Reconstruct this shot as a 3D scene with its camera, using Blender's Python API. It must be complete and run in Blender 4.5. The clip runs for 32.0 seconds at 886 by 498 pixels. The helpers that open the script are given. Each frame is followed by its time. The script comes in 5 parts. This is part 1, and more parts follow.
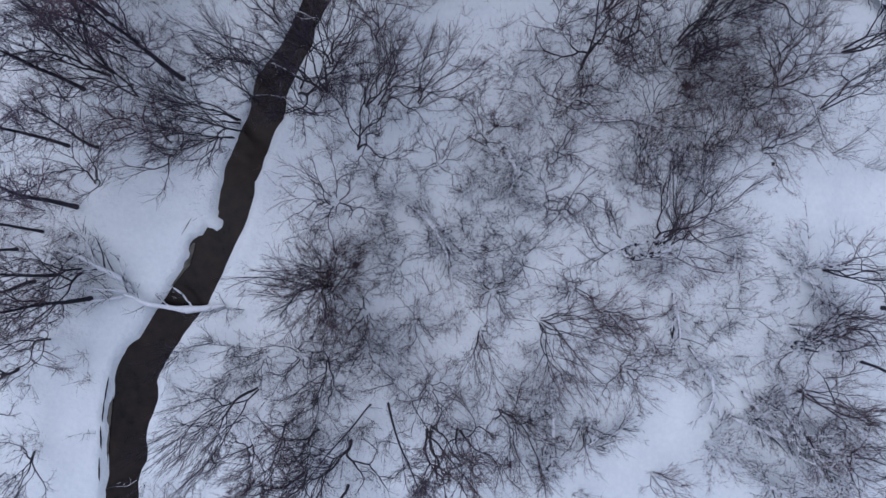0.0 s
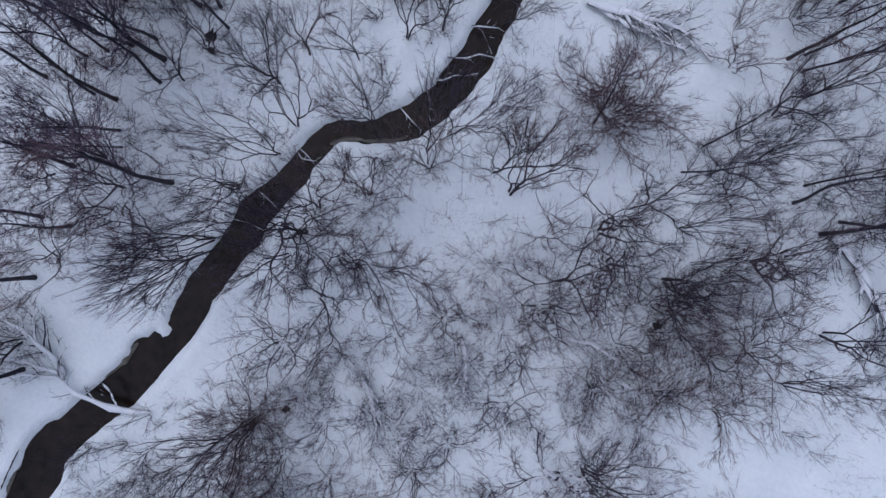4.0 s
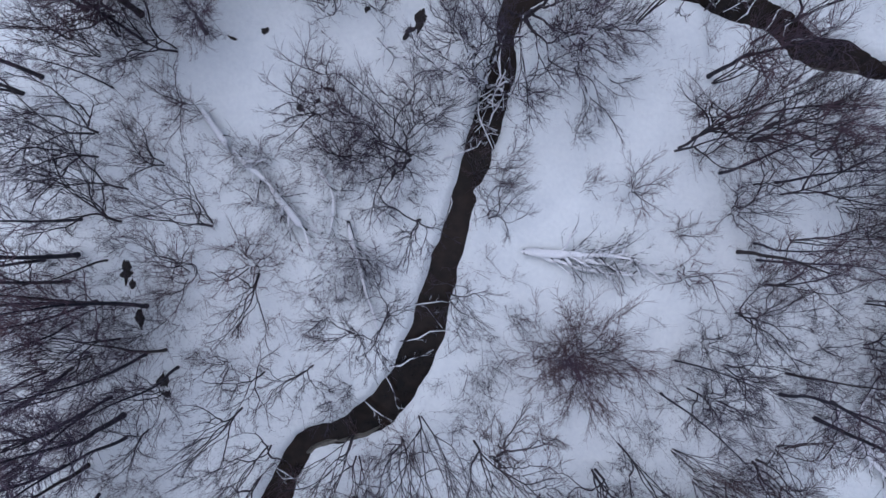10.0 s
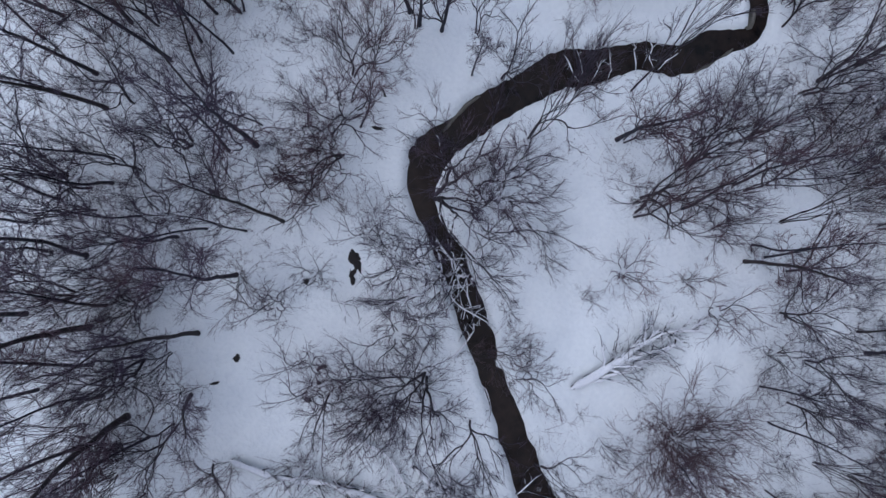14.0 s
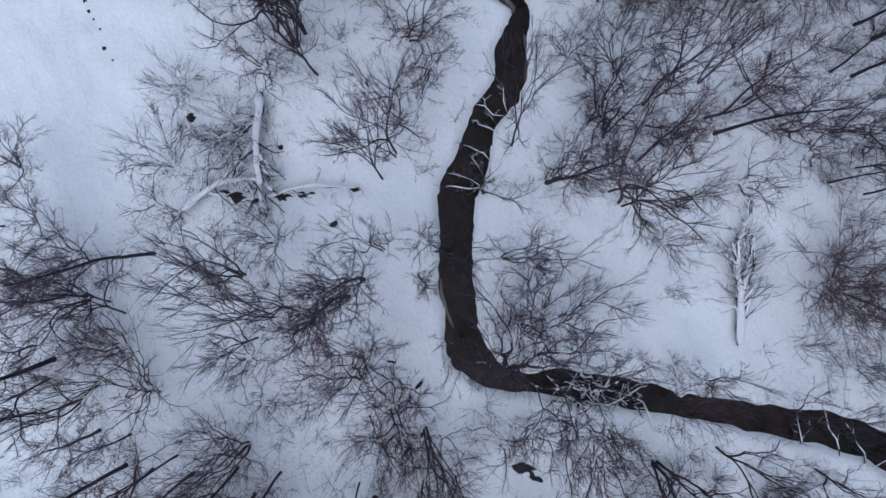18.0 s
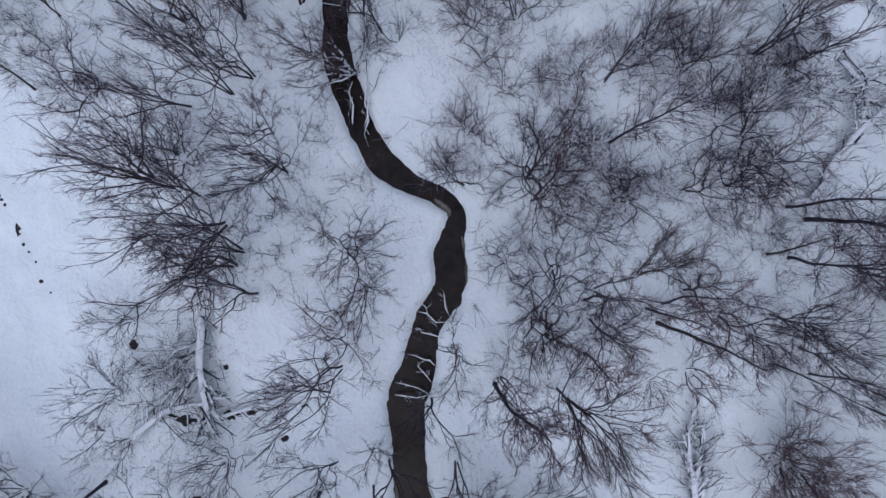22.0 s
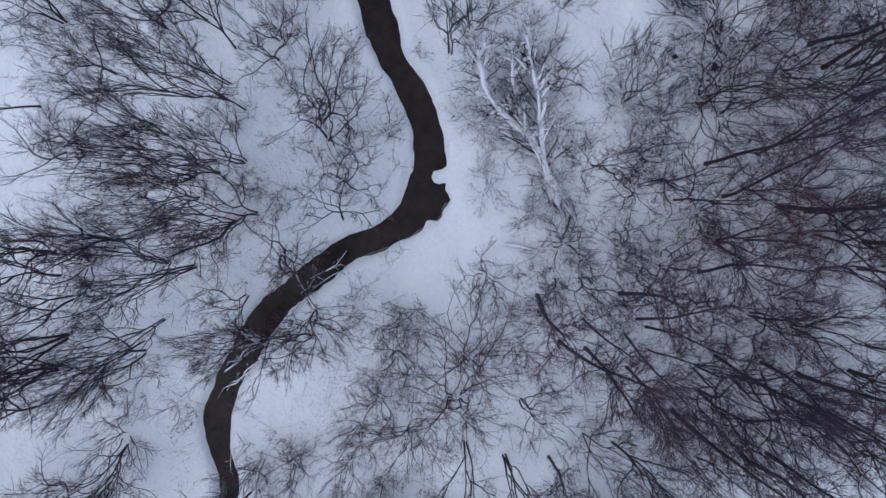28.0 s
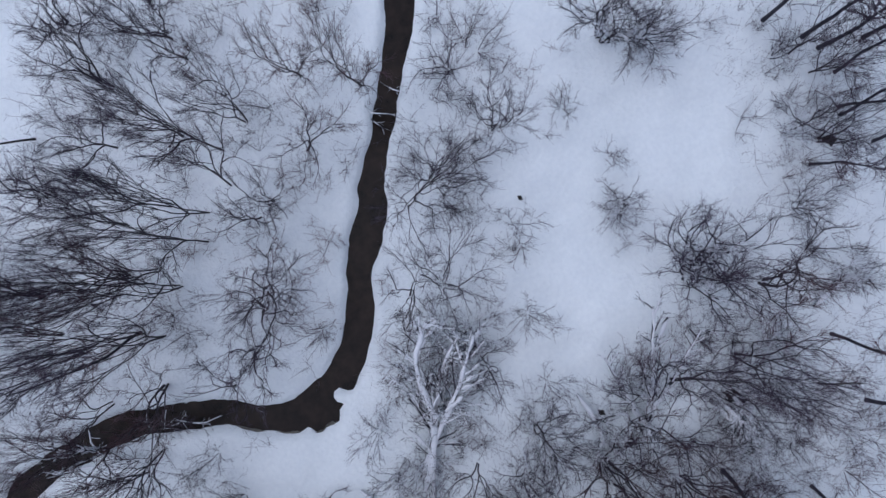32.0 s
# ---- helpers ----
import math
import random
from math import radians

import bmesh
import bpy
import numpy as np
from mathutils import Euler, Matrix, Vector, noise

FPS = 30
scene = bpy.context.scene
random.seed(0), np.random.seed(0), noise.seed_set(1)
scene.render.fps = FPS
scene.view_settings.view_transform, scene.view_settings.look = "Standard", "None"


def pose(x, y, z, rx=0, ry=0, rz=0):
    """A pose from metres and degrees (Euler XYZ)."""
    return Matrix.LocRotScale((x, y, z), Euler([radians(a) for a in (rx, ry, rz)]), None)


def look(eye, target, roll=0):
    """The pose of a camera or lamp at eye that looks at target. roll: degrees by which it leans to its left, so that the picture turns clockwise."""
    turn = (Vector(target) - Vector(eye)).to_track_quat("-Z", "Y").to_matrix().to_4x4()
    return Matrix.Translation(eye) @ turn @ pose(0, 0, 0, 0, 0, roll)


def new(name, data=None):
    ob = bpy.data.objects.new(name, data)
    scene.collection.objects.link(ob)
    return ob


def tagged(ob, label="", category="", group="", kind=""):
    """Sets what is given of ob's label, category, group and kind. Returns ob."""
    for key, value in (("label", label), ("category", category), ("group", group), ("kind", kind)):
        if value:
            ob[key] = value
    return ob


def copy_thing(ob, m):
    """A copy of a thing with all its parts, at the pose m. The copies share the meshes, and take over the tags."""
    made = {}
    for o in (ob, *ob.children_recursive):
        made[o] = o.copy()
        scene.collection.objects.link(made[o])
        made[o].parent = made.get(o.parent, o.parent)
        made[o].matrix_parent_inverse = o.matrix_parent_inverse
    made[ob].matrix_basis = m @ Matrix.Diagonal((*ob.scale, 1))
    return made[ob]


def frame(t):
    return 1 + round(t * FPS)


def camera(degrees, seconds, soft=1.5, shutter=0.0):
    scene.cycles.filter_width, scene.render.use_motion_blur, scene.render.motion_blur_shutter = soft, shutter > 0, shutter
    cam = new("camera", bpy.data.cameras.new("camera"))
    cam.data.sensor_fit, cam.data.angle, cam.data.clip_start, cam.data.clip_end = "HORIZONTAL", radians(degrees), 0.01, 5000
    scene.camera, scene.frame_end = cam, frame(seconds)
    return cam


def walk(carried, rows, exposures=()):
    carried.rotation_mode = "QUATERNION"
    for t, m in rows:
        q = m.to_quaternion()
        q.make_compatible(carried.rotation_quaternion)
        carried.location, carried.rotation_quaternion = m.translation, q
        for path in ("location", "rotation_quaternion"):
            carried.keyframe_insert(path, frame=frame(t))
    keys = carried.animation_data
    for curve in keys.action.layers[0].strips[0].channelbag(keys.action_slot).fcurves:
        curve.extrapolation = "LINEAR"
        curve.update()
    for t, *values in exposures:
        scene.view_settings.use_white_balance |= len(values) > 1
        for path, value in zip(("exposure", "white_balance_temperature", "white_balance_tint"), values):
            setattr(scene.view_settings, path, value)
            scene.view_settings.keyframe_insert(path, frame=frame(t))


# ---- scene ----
cam = camera(72.0, 32.0, soft=1.4)
PATH = [
    (0, pose(0.00, 0.00, 45.45, 0.40, -1.71, 1.58)),
    (0.5, pose(0.60, 1.62, 45.45, 0.12, -1.66, 6.57)),
    (1, pose(1.09, 3.31, 45.54, -0.16, -1.54, 11.90)),
    (1.5, pose(1.53, 5.27, 45.67, -0.48, -1.20, 16.46)),
    (2, pose(1.77, 7.03, 45.71, -0.59, -1.03, 17.40)),
    (2.5, pose(1.78, 8.68, 45.72, -0.58, -0.99, 17.45)),
    (3, pose(1.74, 10.29, 45.63, -0.42, -1.04, 17.57)),
    (3.5, pose(1.68, 12.03, 45.45, -0.30, -0.98, 17.71)),
    (5.5, pose(0.49, 19.78, 45.18, -1.53, -1.25, 17.47)),
    (6, pose(0.23, 21.56, 45.12, -1.61, -1.27, 15.27)),
    (6.5, pose(0.08, 23.16, 45.07, -1.46, -1.27, 13.81)),
    (7, pose(-0.11, 24.62, 44.96, -1.20, -1.42, 12.87)),
    (7.5, pose(-0.24, 26.15, 44.87, -1.00, -1.52, 11.55)),
    (8, pose(-0.21, 27.87, 44.77, -0.93, -1.37, 9.87)),
    (8.5, pose(-0.07, 29.72, 44.66, -1.00, -1.11, 7.91)),
    (9, pose(0.23, 31.52, 44.60, -1.01, -0.77, 6.17)),
    (9.5, pose(0.64, 33.24, 44.53, -0.91, -0.39, 4.61)),
    (10, pose(1.06, 34.88, 44.43, -0.76, -0.10, 3.25)),
    (10.5, pose(1.23, 36.21, 44.37, -0.20, -0.17, 2.04)),
    (11, pose(1.32, 37.37, 44.51, 0.58, -0.40, 1.07)),
    (11.5, pose(1.65, 38.69, 44.55, 1.12, -0.22, -2.20)),
    (12, pose(1.89, 40.05, 44.56, 1.63, -0.04, -8.13)),
    (12.5, pose(2.16, 41.48, 44.65, 2.01, 0.10, -14.19)),
    (13, pose(2.51, 43.02, 44.76, 2.26, 0.17, -20.26)),
    (13.5, pose(3.11, 44.67, 44.82, 2.26, 0.35, -26.31)),
    (14, pose(3.87, 46.42, 44.92, 2.13, 0.42, -32.50)),
    (14.5, pose(4.74, 48.22, 45.02, 1.98, 0.28, -38.42)),
    (16.5, pose(10.35, 54.16, 45.09, 0.87, -0.04, -65.37)),
    (17, pose(12.10, 54.97, 45.13, 0.54, 0.08, -73.13)),
    (17.5, pose(13.85, 55.39, 45.32, 0.02, 0.29, -82.93)),
    (18, pose(15.40, 55.50, 45.36, -0.29, 0.47, -92.98)),
    (18.5, pose(17.12, 55.37, 45.37, -0.65, 0.49, -100.67)),
    (19, pose(19.04, 54.98, 45.40, -0.99, 0.47, -102.85)),
    (19.5, pose(21.15, 54.28, 45.35, -1.35, 0.52, -102.72)),
    (20, pose(23.13, 53.56, 45.29, -1.43, 0.47, -102.72)),
    (20.5, pose(24.91, 52.90, 45.27, -1.14, 0.27, -102.79)),
    (21, pose(26.62, 52.26, 45.27, -0.69, 0.01, -102.75)),
    (21.5, pose(28.29, 51.51, 45.29, -0.25, -0.11, -100.61)),
    (22, pose(30.13, 50.62, 45.31, 0.03, -0.15, -97.06)),
    (22.5, pose(32.25, 49.68, 45.37, 0.04, -0.14, -89.89)),
    (23, pose(34.64, 48.98, 45.40, -0.15, -0.22, -79.89)),
    (23.5, pose(37.12, 48.53, 45.41, -0.36, -0.29, -72.84)),
    (24, pose(39.51, 48.61, 45.43, -0.56, -0.60, -71.05)),
    (24.5, pose(42.05, 48.75, 45.40, -0.86, -0.73, -70.92)),
    (25, pose(44.61, 49.01, 45.33, -1.17, -0.79, -70.73)),
    (25.5, pose(47.31, 49.33, 45.24, -1.56, -0.79, -70.74)),
    (27.5, pose(57.66, 50.86, 44.99, -2.85, 0.20, -55.56)),
    (28, pose(59.72, 51.61, 44.92, -2.67, 0.41, -46.83)),
    (28.5, pose(61.26, 52.51, 44.85, -2.06, 0.17, -37.53)),
    (29, pose(62.80, 53.52, 44.76, -1.62, -0.05, -31.74)),
    (29.5, pose(64.43, 54.51, 44.75, -1.09, -0.04, -31.10)),
    (30, pose(66.15, 55.68, 44.74, -0.69, 0.18, -30.65)),
    (30.5, pose(67.83, 57.03, 44.71, -0.37, 0.38, -28.27)),
    (31, pose(69.36, 58.44, 44.69, 0.12, 0.49, -25.17)),
    (31.5, pose(70.82, 60.01, 44.71, 0.53, 0.52, -21.36)),
    (32, pose(72.38, 61.74, 44.79, 0.76, 0.72, -16.71)),
]
walk(cam, PATH, exposures=[(0, -0.07, 5450, 16.3), (4, -0.02, 5450, 16.3), (8, 0.09, 5450, 16.3), (12, 0.07, 5450, 15.3), (14, 0.02, 5450, 14.3), (16, 0.04, 5450, 14.3), (20, -0.02, 5450, 13.8), (25, -0.06, 5450, 15.3), (28, -0.04, 5450, 15.3), (30, -0.02, 5450, 13.3), (32, -0.08, 5450, 14.3)])

# ---- light: an even overcast winter sky ----
world = bpy.data.worlds.new("winter_sky")
scene.world = world
world.use_nodes = True
wn = world.node_tree
sky = wn.nodes.new("ShaderNodeTexSky")
sky.sky_type, sky.sun_disc = "NISHITA", False
sky.sun_elevation, sky.sun_rotation = radians(65), radians(-60)
sky.air_density, sky.dust_density, sky.ozone_density = 1.0, 3.0, 1.5
wn.links.new(sky.outputs[0], wn.nodes["Background"].inputs[0])
wn.nodes["Background"].inputs[1].default_value = 0.07
sun_data = bpy.data.lights.new("sun", "SUN")
sun_data.energy, sun_data.angle, sun_data.color = 1.5, radians(100), (1.0, 0.97, 0.94)
sun = new("sun", sun_data)
sun.matrix_world = look((-14, 8, 60), (0, 0, 0))


# ---- materials ----
def material(name, dark, light, scale, rough=0.8, bump=0.3, fine=6.0, spread=0.0, bump_scale=None, dusted=False):
    """Two noises, broad and fine, between two base colours, with a relief from the fine one."""
    mat = bpy.data.materials.new(name)
    mat.use_nodes = True
    nt = mat.node_tree
    bsdf = nt.nodes["Principled BSDF"]
    where = nt.nodes.new("ShaderNodeNewGeometry")
    broad, small = nt.nodes.new("ShaderNodeTexNoise"), nt.nodes.new("ShaderNodeTexNoise")
    broad.inputs["Scale"].default_value, small.inputs["Scale"].default_value = scale, scale * fine
    broad.inputs["Detail"].default_value, small.inputs["Detail"].default_value = 4, 5
    for tex in (broad, small):
        nt.links.new(where.outputs["Position"], tex.inputs["Vector"])
    both = nt.nodes.new("ShaderNodeMath")
    both.operation = "ADD"
    nt.links.new(broad.outputs[0], both.inputs[0])
    nt.links.new(small.outputs[0], both.inputs[1])
    level = both.outputs[0]
    if spread:
        info, mul, add = nt.nodes.new("ShaderNodeObjectInfo"), nt.nodes.new("ShaderNodeMath"), nt.nodes.new("ShaderNodeMath")
        mul.operation, add.operation = "MULTIPLY_ADD", "ADD"
        nt.links.new(info.outputs["Random"], mul.inputs[0])
        mul.inputs[1].default_value, mul.inputs[2].default_value = spread, -spread / 2
        nt.links.new(mul.outputs[0], add.inputs[0])
        nt.links.new(level, add.inputs[1])
        level = add.outputs[0]
    ramp = nt.nodes.new("ShaderNodeMapRange")
    ramp.inputs["From Min"].default_value, ramp.inputs["From Max"].default_value = 0.7, 1.3
    nt.links.new(level, ramp.inputs["Value"])
    mix = nt.nodes.new("ShaderNodeMix")
    mix.data_type = "RGBA"
    mix.inputs["A"].default_value, mix.inputs["B"].default_value = (*dark, 1), (*light, 1)
    nt.links.new(ramp.outputs[0], mix.inputs["Factor"])
    colour = mix.outputs["Result"]
    if dusted:
        # snow that stays in patches on the upper side
        parts, face, patch, snow = [nt.nodes.new("ShaderNode" + n) for n in ("SeparateXYZ", "MapRange", "TexNoise", "Mix")]
        cover, both_on = nt.nodes.new("ShaderNodeMapRange"), nt.nodes.new("ShaderNodeMath")
        nt.links.new(where.outputs["Normal"], parts.inputs[0])
        nt.links.new(parts.outputs["Z"], face.inputs["Value"])
        face.inputs["From Min"].default_value, face.inputs["From Max"].default_value = 0.55, 0.8
        patch.inputs["Scale"].default_value, patch.inputs["Detail"].default_value = 1.7, 6
        nt.links.new(where.outputs["Position"], patch.inputs["Vector"])
        nt.links.new(patch.outputs[0], cover.inputs["Value"])
        cover.inputs["From Min"].default_value, cover.inputs["From Max"].default_value = 0.55, 0.62
        both_on.operation = "MULTIPLY"
        nt.links.new(face.outputs[0], both_on.inputs[0])
        nt.links.new(cover.outputs[0], both_on.inputs[1])
        snow.data_type = "RGBA"
        nt.links.new(both_on.outputs[0], snow.inputs["Factor"])
        nt.links.new(colour, snow.inputs["A"])
        snow.inputs["B"].default_value = (0.78, 0.80, 0.82, 1)
        colour = snow.outputs["Result"]
    nt.links.new(colour, bsdf.inputs["Base Color"])
    bsdf.inputs["Roughness"].default_value = rough
    if bump:
        relief = nt.nodes.new("ShaderNodeBump")
        relief.inputs["Strength"].default_value, relief.inputs["Distance"].default_value = bump, bump_scale or 0.5 / scale
        nt.links.new(both.outputs[0], relief.inputs["Height"])
        nt.links.new(relief.outputs[0], bsdf.inputs["Normal"])
    return mat


def drift(mat, colour):
    """Turns the material towards a second colour in broad drifts."""
    nt = mat.node_tree
    into = nt.nodes["Principled BSDF"].inputs["Base Color"]
    before = into.links[0].from_socket
    where, noise, amount, mix = [nt.nodes.new("ShaderNode" + n) for n in ("NewGeometry", "TexNoise", "MapRange", "Mix")]
    noise.inputs["Scale"].default_value, noise.inputs["Detail"].default_value = 0.085, 3
    nt.links.new(where.outputs["Position"], noise.inputs["Vector"])
    nt.links.new(noise.outputs[0], amount.inputs["Value"])
    amount.inputs["From Min"].default_value, amount.inputs["From Max"].default_value = 0.48, 0.66
    amount.inputs["To Max"].default_value = 0.75
    mix.data_type = "RGBA"
    nt.links.new(amount.outputs[0], mix.inputs["Factor"])
    nt.links.new(before, mix.inputs["A"])
    mix.inputs["B"].default_value = (*colour, 1)
    nt.links.new(mix.outputs["Result"], into)


SNOW = material("snow", (0.748, 0.790, 0.798), (0.838, 0.876, 0.870), 0.35, 0.85, 0.42, 9.0, bump_scale=0.25)
SNOW_LOAD = material("clung_snow", (0.72, 0.74, 0.77), (0.86, 0.87, 0.88), 2.0, 0.85, 0.3, 5.0, bump_scale=0.05)
BARK = material("dark_bark", (0.012, 0.0115, 0.018), (0.042, 0.039, 0.057), 3.0, 0.9, 0.5, 7.0, 0.25, 0.03, True)
LIMB = material("grey_bark", (0.016, 0.013, 0.017), (0.058, 0.047, 0.058), 3.0, 0.9, 0.5, 7.0, 0.25, 0.03, True)
TWIG = material("grey_brown_twig", (0.036, 0.027, 0.041), (0.098, 0.076, 0.112), 0.8, 0.9, 0, 9.0, 0.3)
drift(TWIG, (0.145, 0.080, 0.086))
RUSSET = material("russet_twig", (0.064, 0.041, 0.047), (0.152, 0.101, 0.109), 0.8, 0.9, 0, 9.0, 0.3)
POLE = material("brown_bark", (0.017, 0.0135, 0.015), (0.052, 0.041, 0.040), 2.0, 0.9, 0.5, 8.0, 0.25, 0.03, True)
BIRCH = material("birch_bark", (0.27, 0.265, 0.26), (0.66, 0.655, 0.65), 4.0, 0.75, 0.3, 6.0, 0.0, 0.02)
# bare soil; also the painted shade of cracks in the snow ledge
SOIL_AND_GAP = material("dark_soil_and_gap", (0.010, 0.009, 0.009), (0.035, 0.029, 0.026), 3.0, 0.9, 0.6, 6.0, 0.0, 0.05)
WATER = material("dark_water", (0.0010, 0.0008, 0.0008), (0.023, 0.0145, 0.0108), 0.22, 0.22, 0.10, 7.0, bump_scale=0.04)
WATER.node_tree.nodes["Principled BSDF"].inputs["IOR"].default_value = 1.33
WATER.node_tree.nodes["Principled BSDF"].inputs["Specular IOR Level"].default_value = 0.26
ICE = material("wet_ice", (0.035, 0.032, 0.024), (0.13, 0.122, 0.10), 1.2, 0.3, 0.2, 6.0, bump_scale=0.03)

rand = random.Random(11)


# ---- the stream's course: centre and half width ----
REACH_LOW = [
    (-24.60, -60.00, 1.30), (-23.39, -25.91, 1.25), (-23.24, -23.77, 1.24), (-22.83, -21.66, 1.23), (-22.02, -19.67, 1.23), (-21.80, -17.54, 1.09),
    (-21.52, -15.41, 1.36), (-21.56, -13.26, 1.46), (-21.09, -11.16, 1.59), (-20.83, -9.05, 1.58), (-19.67, -7.30, 1.22), (-18.60, -5.45, 1.31),
    (-17.42, -3.66, 1.41), (-16.31, -1.82, 1.30), (-15.53, 0.17, 1.21), (-14.53, 2.04, 1.15), (-14.13, 4.14, 1.21), (-13.66, 6.23, 1.26),
    (-12.84, 8.22, 1.17), (-12.08, 10.24, 1.21), (-11.62, 12.33, 1.26), (-10.65, 14.20, 1.05),
]
REACH_BEND = [
    (-9.68, 16.11, 0.93), (-8.94, 18.15, 0.90), (-7.66, 19.87, 0.78), (-5.56, 20.49, 0.85), (-3.64, 21.45, 1.13), (-2.11, 22.94, 1.27),
    (-1.01, 24.79, 1.20), (-0.15, 26.75, 1.26), (0.47, 28.81, 1.26), (0.89, 30.92, 1.11), (1.33, 33.02, 1.05), (1.83, 35.09, 0.93),
    (2.28, 37.19, 0.89), (2.80, 39.27, 0.92), (3.33, 41.35, 1.02), (3.80, 43.46, 1.14), (4.22, 45.56, 1.01), (4.77, 47.62, 1.04),
    (4.83, 49.76, 0.72), (5.12, 51.89, 0.84), (6.36, 53.61, 1.26), (8.24, 54.64, 1.31), (10.41, 54.79, 1.25),
]
REACH_MIDDLE = [
    (12.55, 55.05, 1.33), (14.70, 54.92, 1.21), (16.84, 54.80, 1.19), (18.98, 54.66, 1.37), (20.89, 53.72, 1.33), (22.89, 52.91, 1.13),
    (24.80, 52.30, 1.00), (26.90, 50.55, 1.15), (28.39, 50.08, 1.14), (29.70, 50.04, 1.09), (30.95, 49.74, 0.95), (32.09, 49.24, 0.72),
    (32.98, 49.23, 0.63), (33.79, 49.86, 0.63), (34.65, 51.07, 0.70), (35.56, 52.63, 0.83), (37.03, 54.15, 1.05), (38.99, 55.00, 1.00),
    (41.01, 55.71, 1.00), (43.10, 56.16, 1.05), (45.21, 56.60, 1.05), (47.34, 56.47, 0.97), (49.47, 56.17, 0.99), (51.58, 55.84, 1.03),
    (53.62, 55.26, 0.94), (55.55, 54.30, 0.95),
]
REACH_HIGH = [
    (57.65, 53.80, 1.14), (59.81, 54.05, 1.49), (61.63, 55.22, 1.22), (63.15, 56.74, 1.10), (64.30, 58.55, 1.09), (64.98, 60.59, 1.00),
    (65.56, 62.66, 0.91), (66.53, 64.59, 1.19), (67.64, 66.43, 1.14), (68.31, 68.48, 0.96), (69.21, 70.44, 0.78), (70.23, 72.33, 0.76),
    (71.19, 74.25, 0.81), (72.14, 76.17, 0.81), (73.08, 78.11, 0.90), (73.89, 80.10, 1.08), (74.61, 82.13, 1.12), (75.31, 84.16, 1.12),
    (75.98, 86.20, 1.11), (76.68, 88.24, 1.10), (77.39, 90.27, 1.10), (78.00, 91.99, 1.10), (92.00, 130.00, 1.10),
]


def spline(points, step):
    """Catmull-Rom through the points, in even steps."""
    p = np.array([points[0], *points, points[-1]], float)
    out = []
    for a, b, c, d in zip(p, p[1:], p[2:], p[3:]):
        for u in np.linspace(0, 1, max(2, int(np.linalg.norm(c[:2] - b[:2]) / step)), endpoint=False):
            out.append(0.5 * (2 * b + (c - a) * u + (2 * a - 5 * b + 4 * c - d) * u**2 + (3 * b - a - 3 * c + d) * u**3))
    return np.array(out + [p[-1]])


# small coves cut into the banks: centre and radius
COVES = [(-16.7, -0.0, 0.75), (-17.2, -1.4, 0.60), (7.4, 55.4, 0.55), (6.7, 54.9, 0.80), (60.4, 53.2, 0.85), (59.4, 52.9, 0.80), (60.3, 53.4, 1.00), (31.9, 49.4, 0.60), (57.7, 53.2, 0.60), (26.2, 50.2, 0.70), (25.5, 52.6, 0.50)]
# snowy spits that reach into the water: centre and radius
SPITS = [(61.6, 54.35, 0.50), (62.1, 54.2, 0.50), (58.6, 52.3, 0.45), (-15.5, 1.8, 0.55), (-15.9, 2.4, 0.6), (3.6, 38.6, 0.40)]
COURSE = spline(REACH_LOW + REACH_BEND + REACH_MIDDLE + REACH_HIGH, 0.5)


def wave(x, y, size, seed):
    """A smooth field between about -1 and 1 from crossed sines with random turns."""
    r = np.random.RandomState(seed)
    total = 0
    for _ in range(7):
        a, k, f = r.uniform(0, 6.28), 6.28 / size * r.uniform(0.6, 1.7), r.uniform(0, 6.28)
        total = total + np.sin(k * (x * np.cos(a) + y * np.sin(a)) + f + 1.3 * np.sin(0.37 * k * (y * np.cos(a) - x * np.sin(a)) + 2 * f))
    return total / 3.2


def from_water(x, y):
    """Metres from the water's edge, negative over the water, and the way outwards."""
    shape = np.shape(x)
    x, y = np.ravel(x), np.ravel(y)
    best, ox, oy = np.full(len(x), 1e9), np.zeros(len(x)), np.zeros(len(x))
    for (ax, ay, aw), (bx, by, bw) in zip(COURSE, COURSE[1:]):
        near = np.nonzero((np.abs(x - ax) < 9) & (np.abs(y - ay) < 9))[0] if len(x) > 10 else np.arange(len(x))
        if not len(near):
            continue
        dx, dy = bx - ax, by - ay
        u = np.clip(((x[near] - ax) * dx + (y[near] - ay) * dy) / (dx * dx + dy * dy + 1e-9), 0, 1)
        ex, ey = x[near] - ax - u * dx, y[near] - ay - u * dy
        far = np.hypot(ex, ey)
        d = far - (aw + u * (bw - aw))
        better = d < best[near]
        k = near[better]
        best[k], ox[k], oy[k] = d[better], ex[better] / (far[better] + 1e-6), ey[better] / (far[better] + 1e-6)
    for cx, cy, r in COVES:
        far = np.hypot(x - cx, y - cy)
        inside = far - r < best
        best = np.where(inside, far - r, best)
        ox, oy = np.where(inside, (x - cx) / (far + 1e-6), ox), np.where(inside, (y - cy) / (far + 1e-6), oy)
    for cx, cy, r in SPITS:
        best = np.maximum(best, np.where(np.hypot(x - cx, y - cy) < r + 0.5, r - np.hypot(x - cx, y - cy), -9))
    best = best + 0.09 * wave(x, y, 3.4, 5) + 0.045 * wave(x, y, 1.3, 6) + 0.03 * wave(x, y, 0.7, 7)
    return best.reshape(shape), ox.reshape(shape), oy.reshape(shape)


def lie(x, y):
    """Height of the snow away from the water."""
    return 0.16 * wave(x, y, 9, 1) + 0.09 * wave(x, y, 2.7, 2) + 0.03 * wave(x, y, 1.2, 4) + 0.25 * wave(x, y, 30, 3)


